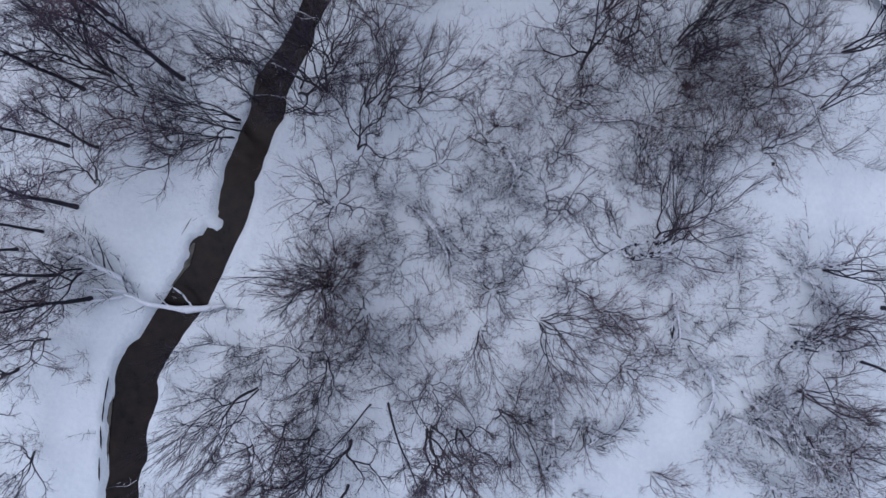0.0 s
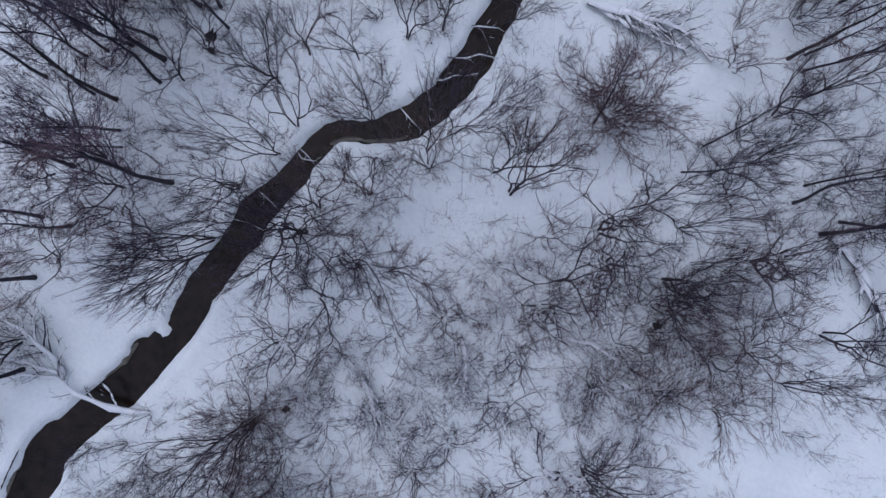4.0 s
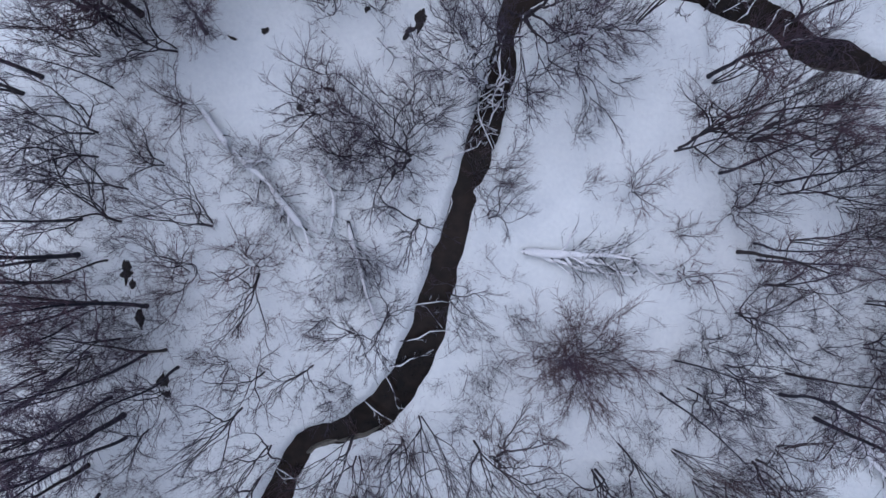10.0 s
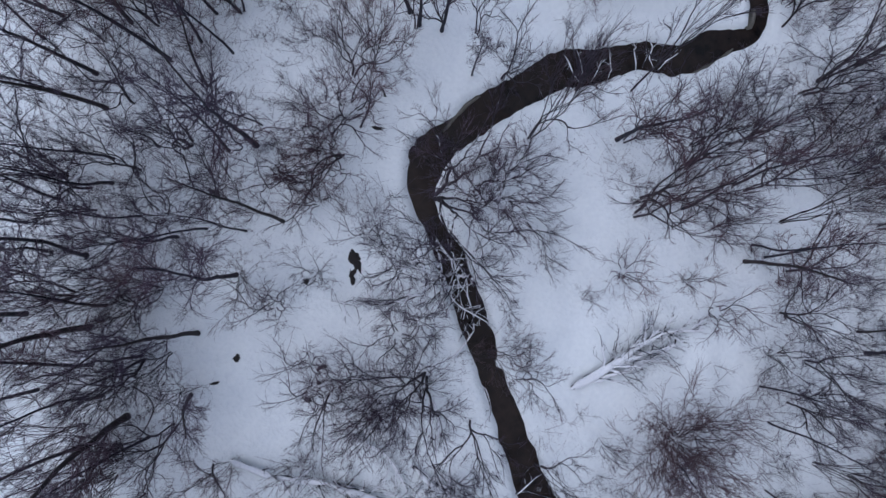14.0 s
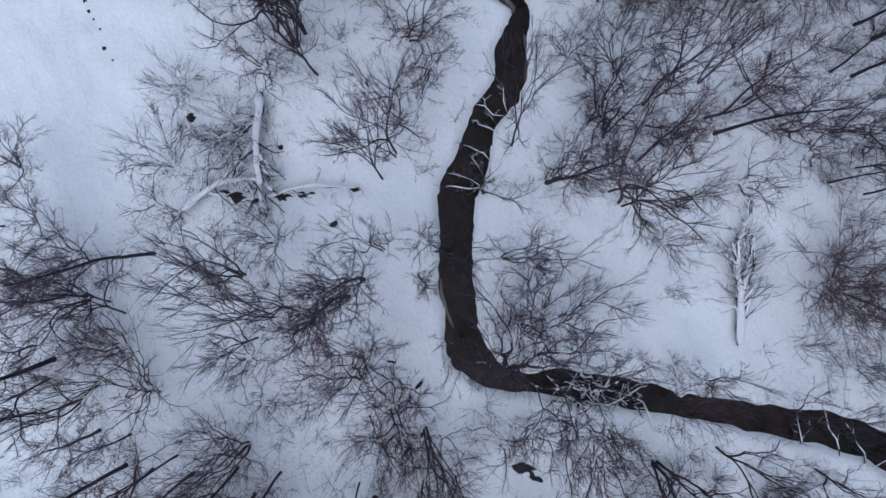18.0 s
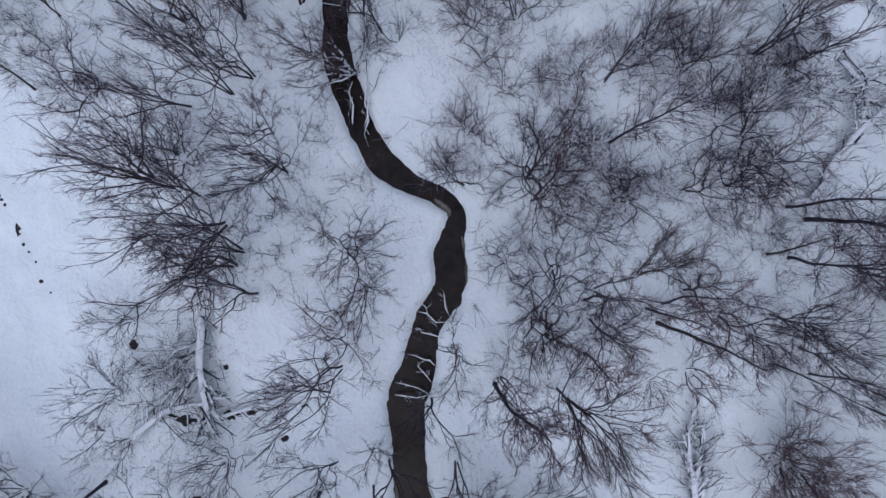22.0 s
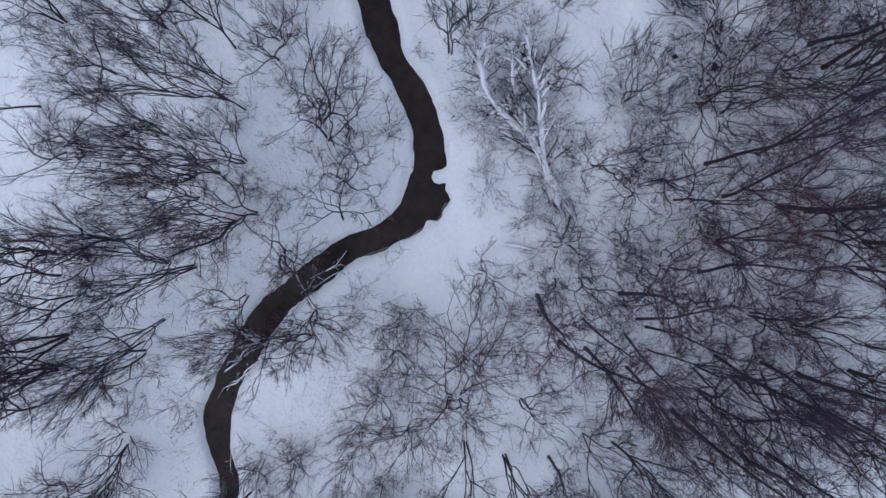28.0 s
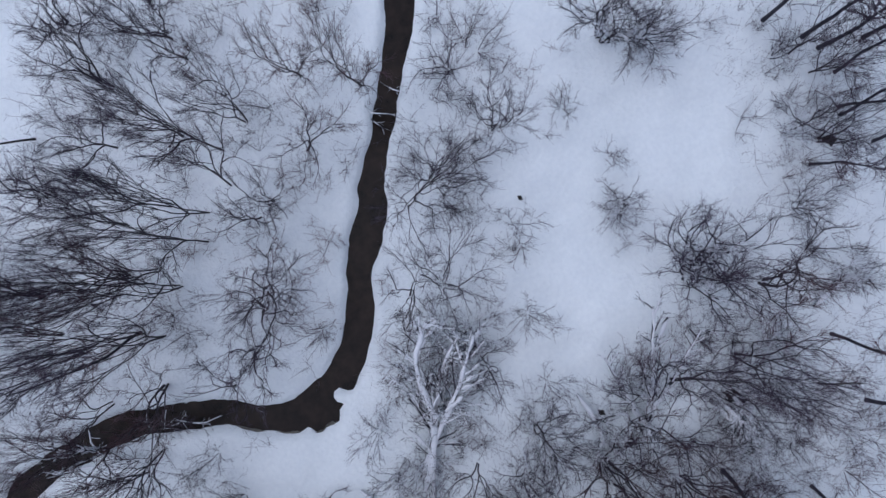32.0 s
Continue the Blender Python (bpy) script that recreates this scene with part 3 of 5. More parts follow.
def bare_spots_and_gaps(rows):
    """Low lumps of dark soil and rotten wood that the snow leaves free; the thinnest rows are dark strips for the shade
    in ledge cracks.
    """
    for x, y, a, b, turn in rows:
        rnd = random.Random(round(x * 13 + y * 7))
        rings, n, verts, faces = ((1.0, -0.05), (0.75, 0.05), (0.4, 0.08)), 17, [], []
        wob = [rnd.uniform(0.45, 1.4) for _ in range(n)]
        for f, z in rings:
            for k in range(n):
                q = 6.283 * k / n
                verts.append((a * f * wob[k] * math.cos(q), b * f * wob[(k * 3) % n] * math.sin(q), z * rnd.uniform(0.7, 1.3)))
        verts.append((0, 0, 0.07))
        for r in range(2):
            for k in range(n):
                i, j = r * n + k, r * n + (k + 1) % n
                faces.append((i, j, j + n, i + n))
        faces += [(2 * n + k, 2 * n + (k + 1) % n, 3 * n) for k in range(n)]
        ob = link("bare_mound_or_gap", verts, faces, SOIL_AND_GAP)
        ob.matrix_basis = pose(x, y, height(x, y) + 0.03, 0, 0, turn)
        tagged(ob, "dark lump of bare soil and rotten wood in snow, or thin dark strip painted as the shade in a snow crack", "mound", "bare dark patches")


def ice_shelf(points, width):
    """A thin wet plate of ice along the bank."""
    line = spline([(x, y, 0) for x, y in points], 0.5)
    way = np.gradient(line[:, :2], axis=0)
    out = np.stack([-way[:, 1], way[:, 0]], 1) / np.linalg.norm(way, axis=1)[:, None]
    k, verts = len(line), []
    for z in (-0.37, -0.33):
        for side in (-1, 1):
            for i in range(k):
                w = width * math.sin(3.14 * (i + 0.5) / k) * (1 + 0.25 * math.sin(2.3 * i + side))
                verts.append((line[i, 0] + side * w * out[i, 0], line[i, 1] + side * w * out[i, 1], z))
    faces = []
    for i in range(k - 1):
        faces += [(2 * k + i + 1, 2 * k + i, 3 * k + i, 3 * k + i + 1), (i, i + 1, 2 * k + i + 1, 2 * k + i), (k + i + 1, k + i, 3 * k + i, 3 * k + i + 1)]
    tagged(link("ice_shelf", verts, faces, ICE), "thin wet grey ice along the stream bank", "ice", "ice along the banks")


build_ground()
build_water()
ice_shelf([(-23.0, -16.5), (-23.0, -13.6), (-22.7, -10.7)], 0.16)
ice_shelf([(9.2, 55.4), (11.2, 56.1), (13.0, 56.2)], 0.20)
ice_shelf([(53.7, 54.3), (55.9, 53.0), (58.0, 52.6)], 0.18)
ice_shelf([(-5.8, 19.7), (-3.8, 20.3), (-2.7, 21.0)], 0.20)
ice_shelf([(33.9, 50.7), (33.2, 50.0), (32.5, 49.7)], 0.30)
ice_shelf([(59.0, 52.1), (59.8, 52.0), (60.6, 52.6)], 0.30)
ice_shelf([(-17.1, 0.3), (-17.75, -1.2), (-18.9, -3.0)], 0.34)
ice_shelf([(30.9, 49.0), (29.0, 48.8), (27.3, 49.1)], 0.18)
ice_shelf([(-8.0, 18.7), (-7.2, 19.3), (-5.8, 19.8)], 0.24)


plant(spreading, [
    (-28.1, -15.3, 7.0, 2.6, 2.3, 0.9),
    (-29.3, -9.2, 7.0, 3.4, 1.4, -1.0),
    (-27.1, -7.0, 7.0, 3.0, 1.8, 0.3),
    (-12.1, -10.4, 16.5, 2.4, -0.4, 0.3),
    (-7.5, -13.3, 9.0, 2.9, 0.0, 0.0),
    (-24.4, 4.6, 7.0, 3.0, 1.8, 1.7),
    (-5.1, -14.0, 8.9, 3.9, 0.4, 0.4),
    (-26.5, 10.4, 7.0, 3.0, 2.0, -0.6),
    (0.7, -13.1, 11.7, 4.1, 0.5, 0.6),
    (2.9, -13.1, 9.0, 3.2, 0.0, 0.0),
    (-6.9, -2.6, 13.0, 2.9, -0.5, 0.3),
    (-14.5, 8.1, 12.0, 2.1, -1.6, -3.6),
    (5.9, -11.5, 9.0, 2.9, 0.0, 0.0),
    (-13.7, 8.7, 15.5, 1.6, 0.5, -1.8),
    (-14.0, 9.4, 13.0, 2.5, -0.5, -1.2),
    (-12.8, 11.0, 15.2, 2.1, 1.0, -0.9),
])
plant(spreading, [
    (-13.4, 13.6, 10.5, 1.8, 0.1, -0.8),
    (-19.6, 19.9, 7.0, 2.6, 1.8, 1.0),
    (-8.3, 10.0, 11.0, 2.3, 0.3, -0.8),
    (-9.6, 11.8, 10.0, 3.9, 3.3, 0.5),
    (-18.7, 22.8, 7.0, 1.8, 1.3, 1.2),
    (-11.3, 16.8, 15.8, 1.9, -0.5, -1.5),
    (-4.7, 10.9, 13.4, 2.7, 2.7, 0.1),
    (-3.7, 10.9, 11.0, 2.8, 3.6, 0.2),
    (-10.7, 19.2, 14.2, 2.8, 0.7, 1.1),
    (-12.9, 21.8, 11.0, 1.9, -0.1, 0.9),
    (-0.8, 11.1, 11.8, 2.6, 2.0, 0.2),
    (-29.0, 39.9, 7.0, 2.9, 2.4, -0.4),
    (-4.2, 15.9, 7.0, 2.8, 0.2, 1.1),
    (-11.4, 24.5, 8.2, 2.5, 0.0, -0.1),
    (-17.9, 32.1, 7.0, 2.4, 0.8, 0.7),
    (-4.2, 18.8, 7.0, 2.3, 1.4, -1.8),
])
plant(spreading, [
    (-4.7, 20.2, 17.0, 2.2, 0.2, 0.3),
    (-7.8, 25.3, 7.5, 1.8, 0.1, 0.3),
    (17.3, 1.3, 14.5, 3.5, -1.8, 2.6),
    (28.5, -9.6, 9.0, 2.2, 0.0, 0.0),
    (-1.0, 20.3, 19.0, 0.9, 1.7, 1.4),
    (-15.7, 35.1, 10.0, 2.8, 0.3, 1.0),
    (-12.1, 31.7, 7.0, 3.2, -0.1, -2.1),
    (-19.4, 39.3, 7.2, 1.8, 0.2, 0.5),
    (-26.7, 48.0, 7.0, 2.9, 1.6, 0.0),
    (0.2, 22.0, 18.2, 2.0, 3.5, -0.1),
    (-4.9, 27.7, 12.0, 2.7, 0.3, 0.8),
    (4.2, 20.4, 13.7, 2.4, 2.7, 1.0),
    (-23.1, 48.5, 7.0, 2.6, 2.1, -0.5),
    (11.4, 14.2, 11.0, 3.8, -0.1, 0.8),
    (-18.1, 43.8, 7.0, 1.8, 2.3, -0.8),
    (-2.5, 29.2, 10.2, 1.7, 0.7, -0.2),
])
plant(spreading, [
    (30.2, -0.4, 9.0, 2.5, 0.0, 0.0),
    (14.4, 16.5, 7.2, 4.1, 0.4, -0.8),
    (1.7, 31.1, 9.7, 2.1, 1.6, -1.2),
    (-6.4, 40.6, 7.3, 2.9, 1.3, -0.2),
    (-8.3, 43.5, 7.5, 2.9, 0.1, -0.5),
    (14.7, 20.9, 15.5, 1.6, 0.0, 0.2),
    (-0.6, 36.3, 11.0, 2.4, -1.9, -0.8),
    (-16.3, 52.3, 7.5, 2.5, 0.3, -0.9),
    (-2.8, 39.3, 7.0, 3.3, 1.1, 2.2),
    (-1.6, 40.9, 10.7, 3.7, -1.3, -0.9),
    (4.3, 36.8, 7.7, 2.2, 0.3, 1.2),
    (30.1, 11.9, 9.2, 1.8, -0.2, 1.8),
    (24.9, 20.0, 7.0, 3.3, -1.2, -0.5),
    (22.3, 26.9, 10.0, 2.1, -0.8, -0.8),
    (-7.4, 60.0, 7.0, 1.5, 1.1, -1.2),
    (6.2, 51.5, 8.1, 5.5, 2.2, -1.8),
])
plant(spreading, [
    (1.9, 57.9, 10.5, 2.9, -3.3, -1.7),
    (17.8, 42.5, 14.0, 4.0, 1.2, -0.6),
    (8.6, 54.8, 9.0, 2.1, 0.0, 0.0),
    (35.9, 27.5, 7.0, 2.6, 2.0, 1.4),
    (14.3, 51.5, 19.0, 1.2, 0.4, -0.2),
    (23.1, 43.5, 7.0, 3.8, 2.3, 0.4),
    (20.1, 47.5, 13.3, 2.1, 0.4, -0.6),
    (5.7, 62.5, 7.0, 3.7, 1.8, 0.7),
    (7.5, 62.2, 10.8, 2.4, 0.9, -0.1),
    (27.7, 42.6, 7.0, 3.2, 0.6, 2.2),
    (15.0, 56.4, 12.1, 1.2, -0.5, -0.9),
    (19.2, 52.7, 10.0, 2.7, -0.3, -1.1),
    (22.6, 50.4, 16.5, 1.4, 2.4, 0.1),
    (11.6, 63.0, 12.4, 2.3, 1.3, 0.7),
    (13.3, 61.9, 11.0, 1.0, 0.7, -0.2),
    (15.3, 60.3, 8.5, 2.4, 1.3, 1.2),
])
plant(spreading, [
    (41.1, 37.0, 12.2, 1.5, 0.1, 0.0),
    (11.1, 67.0, 14.8, 2.4, 2.8, 1.1),
    (10.8, 68.8, 19.0, 2.1, 3.4, 0.4),
    (20.6, 60.1, 9.8, 2.7, 2.7, 1.7),
    (22.3, 59.0, 15.0, 2.9, -0.1, 0.4),
    (47.8, 33.8, 16.2, 2.4, -3.2, -2.3),
    (34.7, 48.4, 10.2, 1.5, 0.1, 0.2),
    (28.0, 56.6, 7.0, 2.2, -1.2, -0.3),
    (14.0, 70.9, 8.9, 3.0, 2.0, 1.1),
    (48.5, 39.3, 18.5, 2.6, -0.8, -1.1),
    (30.9, 57.6, 7.9, 3.3, -0.5, -1.2),
    (11.6, 79.8, 9.2, 2.7, 2.5, 0.6),
    (53.7, 38.4, 9.0, 2.3, 1.1, 0.2),
    (28.6, 64.5, 10.4, 2.7, 0.8, -0.2),
    (12.6, 80.8, 9.2, 2.1, 2.7, -0.6),
    (9.6, 86.7, 7.0, 3.0, 0.5, -2.4),
])
plant(spreading, [
    (30.9, 66.1, 14.2, 3.6, 1.7, -1.1),
    (31.8, 65.3, 11.0, 2.8, 2.0, 1.3),
    (37.2, 61.3, 10.4, 3.4, -0.1, -0.3),
    (46.6, 53.0, 10.1, 2.2, 0.0, 0.8),
    (37.8, 61.9, 11.0, 1.9, -1.3, 0.0),
    (34.0, 66.4, 12.8, 3.4, -1.9, 0.0),
    (40.2, 61.9, 11.0, 2.2, -0.4, -0.3),
    (48.1, 54.2, 11.0, 2.3, 1.2, -2.4),
    (14.9, 87.9, 7.0, 3.0, 0.6, -2.4),
    (45.6, 58.6, 7.0, 2.2, -0.8, -0.6),
    (36.4, 68.1, 14.4, 3.1, 0.4, -0.4),
    (19.0, 86.2, 7.0, 2.6, 0.3, -2.4),
    (37.1, 69.8, 11.8, 2.9, 1.9, 0.7),
    (44.5, 62.9, 13.7, 2.5, -0.9, 0.1),
    (43.4, 64.5, 12.5, 1.5, 1.4, 1.7),
    (49.6, 58.7, 9.2, 3.2, 1.4, -1.8),
])
plant(spreading, [
    (38.0, 71.3, 10.2, 3.5, 0.7, -0.7),
    (23.0, 87.2, 7.0, 3.0, 0.2, -2.4),
    (42.9, 67.7, 11.8, 1.9, -0.7, 0.3),
    (54.5, 57.3, 7.0, 2.9, 1.8, 1.4),
    (49.0, 62.9, 13.8, 1.0, -0.4, 0.2),
    (50.5, 62.1, 15.5, 2.9, 0.8, -1.0),
    (72.1, 40.6, 9.0, 3.2, 0.0, 0.0),
    (48.4, 66.1, 13.7, 1.2, -0.4, 0.1),
    (72.5, 42.4, 9.0, 2.5, 0.0, 0.0),
    (56.6, 59.3, 7.0, 3.0, 1.1, -0.4),
    (70.0, 46.7, 11.1, 2.4, -0.4, 0.3),
    (50.8, 66.1, 17.8, 1.4, -1.0, -0.6),
    (52.7, 65.4, 12.9, 1.0, 0.3, -0.2),
    (51.4, 67.0, 13.8, 1.9, -0.4, -0.6),
    (58.1, 62.1, 7.0, 3.7, 1.7, 1.0),
    (50.2, 70.9, 11.5, 1.7, -0.1, 0.0),
])
plant(spreading, [
    (58.7, 63.3, 11.0, 3.3, 2.4, -0.4),
    (74.8, 48.2, 10.0, 1.8, 0.2, 0.9),
    (55.5, 68.0, 15.9, 2.0, 0.6, -0.1),
    (53.7, 71.3, 14.5, 1.9, -0.5, -0.1),
    (56.1, 70.1, 16.2, 2.0, -0.2, -0.3),
    (50.9, 76.7, 8.9, 1.5, 0.6, -0.4),
    (59.8, 68.6, 7.0, 2.6, 1.2, -0.7),
    (68.7, 59.8, 10.9, 2.7, 0.8, 0.7),
    (58.3, 71.5, 12.0, 1.6, 1.1, 0.6),
    (61.0, 69.5, 7.0, 1.9, 1.2, -0.3),
    (58.4, 74.3, 17.0, 2.0, 0.2, 0.1),
    (60.8, 75.7, 10.8, 1.7, 0.6, 0.2),
    (50.1, 86.6, 7.0, 3.3, 1.7, -1.8),
    (64.5, 72.3, 7.0, 3.1, 1.6, 0.1),
    (71.2, 66.8, 11.7, 3.2, 1.4, -1.5),
    (57.9, 81.6, 7.0, 2.9, 1.2, -0.6),
])
plant(spreading, [
    (65.6, 78.0, 8.4, 2.9, 0.7, -0.4),
    (69.7, 75.8, 10.9, 2.7, 0.9, -0.5),
    (78.0, 69.9, 9.0, 2.1, 0.0, 0.0),
])
plant(russet, [
    (-7.7, -2.8, 6.0, 3.8, 0.6, 1.8),
    (4.3, -5.8, 11.0, 2.8, 0.1, -1.1),
    (-23.8, 25.2, 9.0, 3.2, 0.0, 0.0),
    (8.9, -4.9, 11.0, 4.0, 2.1, -1.0),
    (15.2, -8.3, 6.0, 3.2, -1.1, 0.2),
    (-0.5, 19.3, 6.0, 3.2, -0.7, 1.6),
    (-24.5, 46.9, 9.0, 2.8, 0.0, 0.0),
    (16.0, 7.5, 5.0, 3.2, 0.0, 0.0),
    (11.5, 12.0, 4.5, 2.8, 0.0, 0.0),
    (-24.5, 51.2, 9.0, 3.1, 0.0, 0.0),
    (17.0, 11.0, 5.5, 3.6, 0.0, 0.0),
    (14.0, 15.0, 5.0, 3.2, 0.0, 0.0),
    (21.0, 8.5, 5.0, 3.4, 0.0, 0.0),
    (19.0, 12.5, 5.0, 3.2, 0.0, 0.0),
    (-17.3, 49.6, 6.0, 2.4, 1.7, -1.0),
    (-20.3, 53.6, 9.0, 3.5, 0.0, 0.0),
])
plant(russet, [
    (25.5, 8.5, 5.0, 3.3, 0.0, 0.0),
    (20.0, 15.0, 5.0, 3.2, 0.0, 0.0),
    (24.0, 12.0, 5.5, 3.8, 0.0, 0.0),
    (20.5, 18.4, 9.0, 2.5, 0.0, 0.0),
    (18.7, 20.6, 11.0, 2.3, 0.6, 0.3),
    (26.6, 13.6, 6.1, 4.9, -1.0, 1.6),
    (23.0, 18.5, 5.0, 3.0, 0.0, 0.0),
    (-17.0, 58.7, 9.0, 3.5, 0.0, 0.0),
    (-14.5, 56.7, 9.0, 2.8, 0.0, 0.0),
    (27.0, 16.0, 5.5, 3.5, 0.0, 0.0),
    (3.3, 39.8, 8.4, 2.5, 0.5, -0.4),
    (-9.3, 54.0, 6.0, 2.8, 1.1, -1.6),
    (26.7, 21.0, 6.0, 4.2, 1.9, 0.8),
    (33.7, 25.1, 6.0, 4.2, -0.1, 0.8),
    (-8.6, 74.9, 9.0, 3.6, 0.0, 0.0),
    (33.8, 41.9, 6.0, 3.7, -2.1, 0.2),
])
plant(russet, [
    (41.8, 39.0, 6.0, 2.3, -0.3, 1.1),
    (55.9, 27.0, 9.0, 3.2, 0.0, 0.0),
    (5.9, 78.1, 6.0, 4.5, 1.7, 0.1),
    (59.4, 25.9, 9.0, 3.6, 0.0, 0.0),
    (6.5, 82.0, 9.0, 2.8, 0.0, 0.0),
    (46.6, 43.0, 7.2, 3.4, 0.2, 0.8),
    (68.6, 23.1, 9.0, 3.2, 0.0, 0.0),
    (50.5, 42.1, 6.0, 5.1, 1.6, 1.2),
    (60.7, 32.4, 9.0, 3.6, 0.0, 0.0),
    (53.4, 43.4, 11.0, 4.2, 2.3, 1.7),
    (83.7, 33.6, 9.0, 2.8, 0.0, 0.0),
    (78.8, 44.1, 9.0, 5.3, 0.0, 0.0),
    (84.7, 39.0, 9.0, 3.2, 0.0, 0.0),
    (83.8, 41.4, 9.0, 5.3, 0.0, 0.0),
])
plant(shrub, [
    (-18.0, -7.9, 4.5, 1.2, 0.0, 0.0),
    (-11.7, -7.9, 4.5, 1.9, 0.0, 0.0),
    (-8.1, -10.3, 3.0, 1.6, 0.4, 0.3),
    (-8.9, -7.8, 4.5, 2.7, 0.0, 0.0),
    (3.6, -16.3, 4.5, 1.9, 0.0, 0.0),
    (-21.3, 8.9, 4.5, 3.1, 0.0, 0.0),
    (-18.6, 7.1, 4.5, 3.1, 0.0, 0.0),
    (-4.2, -7.3, 4.5, 2.3, 0.0, 0.0),
    (0.6, -10.0, 4.5, 2.3, 0.0, 0.0),
    (-4.3, -4.5, 4.5, 2.3, 0.0, 0.0),
    (-0.6, -5.1, 3.8, 2.0, 0.1, 0.0),
    (-2.0, -1.3, 4.5, 1.9, 0.0, 0.0),
    (-6.8, 3.6, 4.5, 3.1, 0.0, 0.0),
    (12.3, -12.9, 4.5, 2.3, 0.0, 0.0),
    (-28.3, 27.8, 4.5, 3.1, 0.0, 0.0),
    (-13.1, 13.4, 4.5, 2.3, 0.0, 0.0),
])
plant(shrub, [
    (17.6, -16.1, 4.5, 1.6, 0.0, 0.0),
    (5.2, -2.7, 4.5, 2.3, 0.0, 0.0),
    (-20.3, 27.0, 4.5, 1.5, 0.0, 0.0),
    (7.1, 0.0, 3.0, 2.4, -0.3, 0.2),
    (0.9, 6.8, 4.5, 2.3, 0.0, 0.0),
    (11.0, -2.3, 4.0, 2.2, -0.2, -0.6),
    (13.7, -4.1, 4.5, 2.3, 0.0, 0.0),
    (-14.1, 25.0, 4.5, 1.9, 0.0, 0.0),
    (4.1, 8.9, 4.5, 2.3, 0.0, 0.0),
    (-26.5, 40.0, 4.5, 2.3, 0.0, 0.0),
    (10.2, 3.9, 3.0, 2.6, -0.4, 0.2),
    (-17.0, 31.3, 4.5, 2.3, 0.0, 0.0),
    (10.1, 7.9, 4.5, 2.3, 0.0, 0.0),
    (32.6, -14.6, 4.5, 3.1, 0.0, 0.0),
    (-12.7, 32.5, 4.5, 2.7, 0.0, 0.0),
    (10.4, 11.9, 4.5, 2.7, 0.0, 0.0),
])
plant(shrub, [
    (-17.1, 43.1, 4.5, 1.3, 0.0, 0.0),
    (9.5, 17.1, 4.5, 2.3, 0.0, 0.0),
    (31.3, -4.1, 4.5, 2.7, 0.0, 0.0),
    (-3.9, 33.1, 4.5, 1.9, 0.0, 0.0),
    (4.8, 25.8, 4.5, 1.1, 0.0, 0.0),
    (-20.2, 52.2, 4.5, 2.7, 0.0, 0.0),
    (18.3, 14.9, 4.5, 2.7, 0.0, 0.0),
    (-6.6, 40.7, 5.0, 2.8, 0.6, 1.0),
    (-9.4, 44.2, 4.0, 2.3, 0.5, 0.4),
    (20.5, 14.7, 4.5, 3.1, 0.0, 0.0),
    (6.6, 29.7, 4.5, 0.9, 0.0, 0.0),
    (-6.1, 43.4, 4.5, 2.7, 0.0, 0.0),
    (-8.3, 46.3, 4.5, 2.3, 0.0, 0.0),
    (-17.1, 56.7, 4.5, 3.5, 0.0, 0.0),
    (12.7, 27.0, 4.5, 2.3, 0.0, 0.0),
    (-1.8, 44.4, 4.5, 3.0, 0.0, 0.0),
])
plant(shrub, [
    (-8.2, 51.3, 4.5, 2.3, 0.0, 0.0),
    (0.2, 44.4, 4.5, 2.3, 0.0, 0.0),
    (21.4, 24.3, 4.5, 2.7, 0.0, 0.0),
    (-4.5, 51.4, 4.5, 1.9, 0.0, 0.0),
    (20.8, 28.3, 4.5, 2.3, 0.0, 0.0),
    (-11.7, 61.2, 4.5, 3.1, 0.0, 0.0),
    (11.3, 39.5, 4.5, 0.8, 0.0, 0.0),
    (1.1, 49.8, 4.5, 2.3, 0.0, 0.0),
    (0.4, 51.9, 4.5, 1.9, 0.0, 0.0),
    (18.9, 33.4, 4.5, 2.3, 0.0, 0.0),
    (10.2, 43.3, 4.5, 1.2, 0.0, 0.0),
    (14.8, 39.4, 4.5, 2.3, 0.0, 0.0),
    (-1.4, 55.9, 4.5, 2.3, 0.0, 0.0),
    (18.3, 36.3, 4.5, 1.5, 0.0, 0.0),
    (-6.3, 61.0, 4.5, 2.7, 0.0, 0.0),
    (1.1, 57.0, 4.5, 1.9, 0.0, 0.0),
])
plant(shrub, [
    (22.4, 38.3, 4.5, 2.3, 0.0, 0.0),
    (33.5, 27.7, 4.5, 3.1, 0.0, 0.0),
    (1.6, 59.7, 3.0, 3.2, 1.0, -0.3),
    (-8.2, 71.7, 4.5, 2.3, 0.0, 0.0),
    (4.0, 60.2, 4.0, 4.3, 0.7, 0.7),
    (37.1, 29.0, 4.5, 3.9, 0.0, 0.0),
    (49.0, 19.4, 4.5, 2.3, 0.0, 0.0),
    (29.8, 39.2, 4.5, 2.3, 0.0, 0.0),
    (32.4, 36.9, 4.5, 2.7, 0.0, 0.0),
    (-2.9, 73.4, 4.5, 3.1, 0.0, 0.0),
    (34.2, 37.3, 4.5, 1.9, 0.0, 0.0),
    (41.8, 31.2, 4.5, 2.7, 0.0, 0.0),
    (30.9, 42.2, 4.5, 1.6, 0.0, 0.0),
    (16.0, 57.4, 4.5, 1.6, 0.0, 0.0),
    (1.7, 72.7, 4.5, 2.7, 0.0, 0.0),
    (4.5, 69.9, 3.0, 2.0, 0.6, -0.9),
])
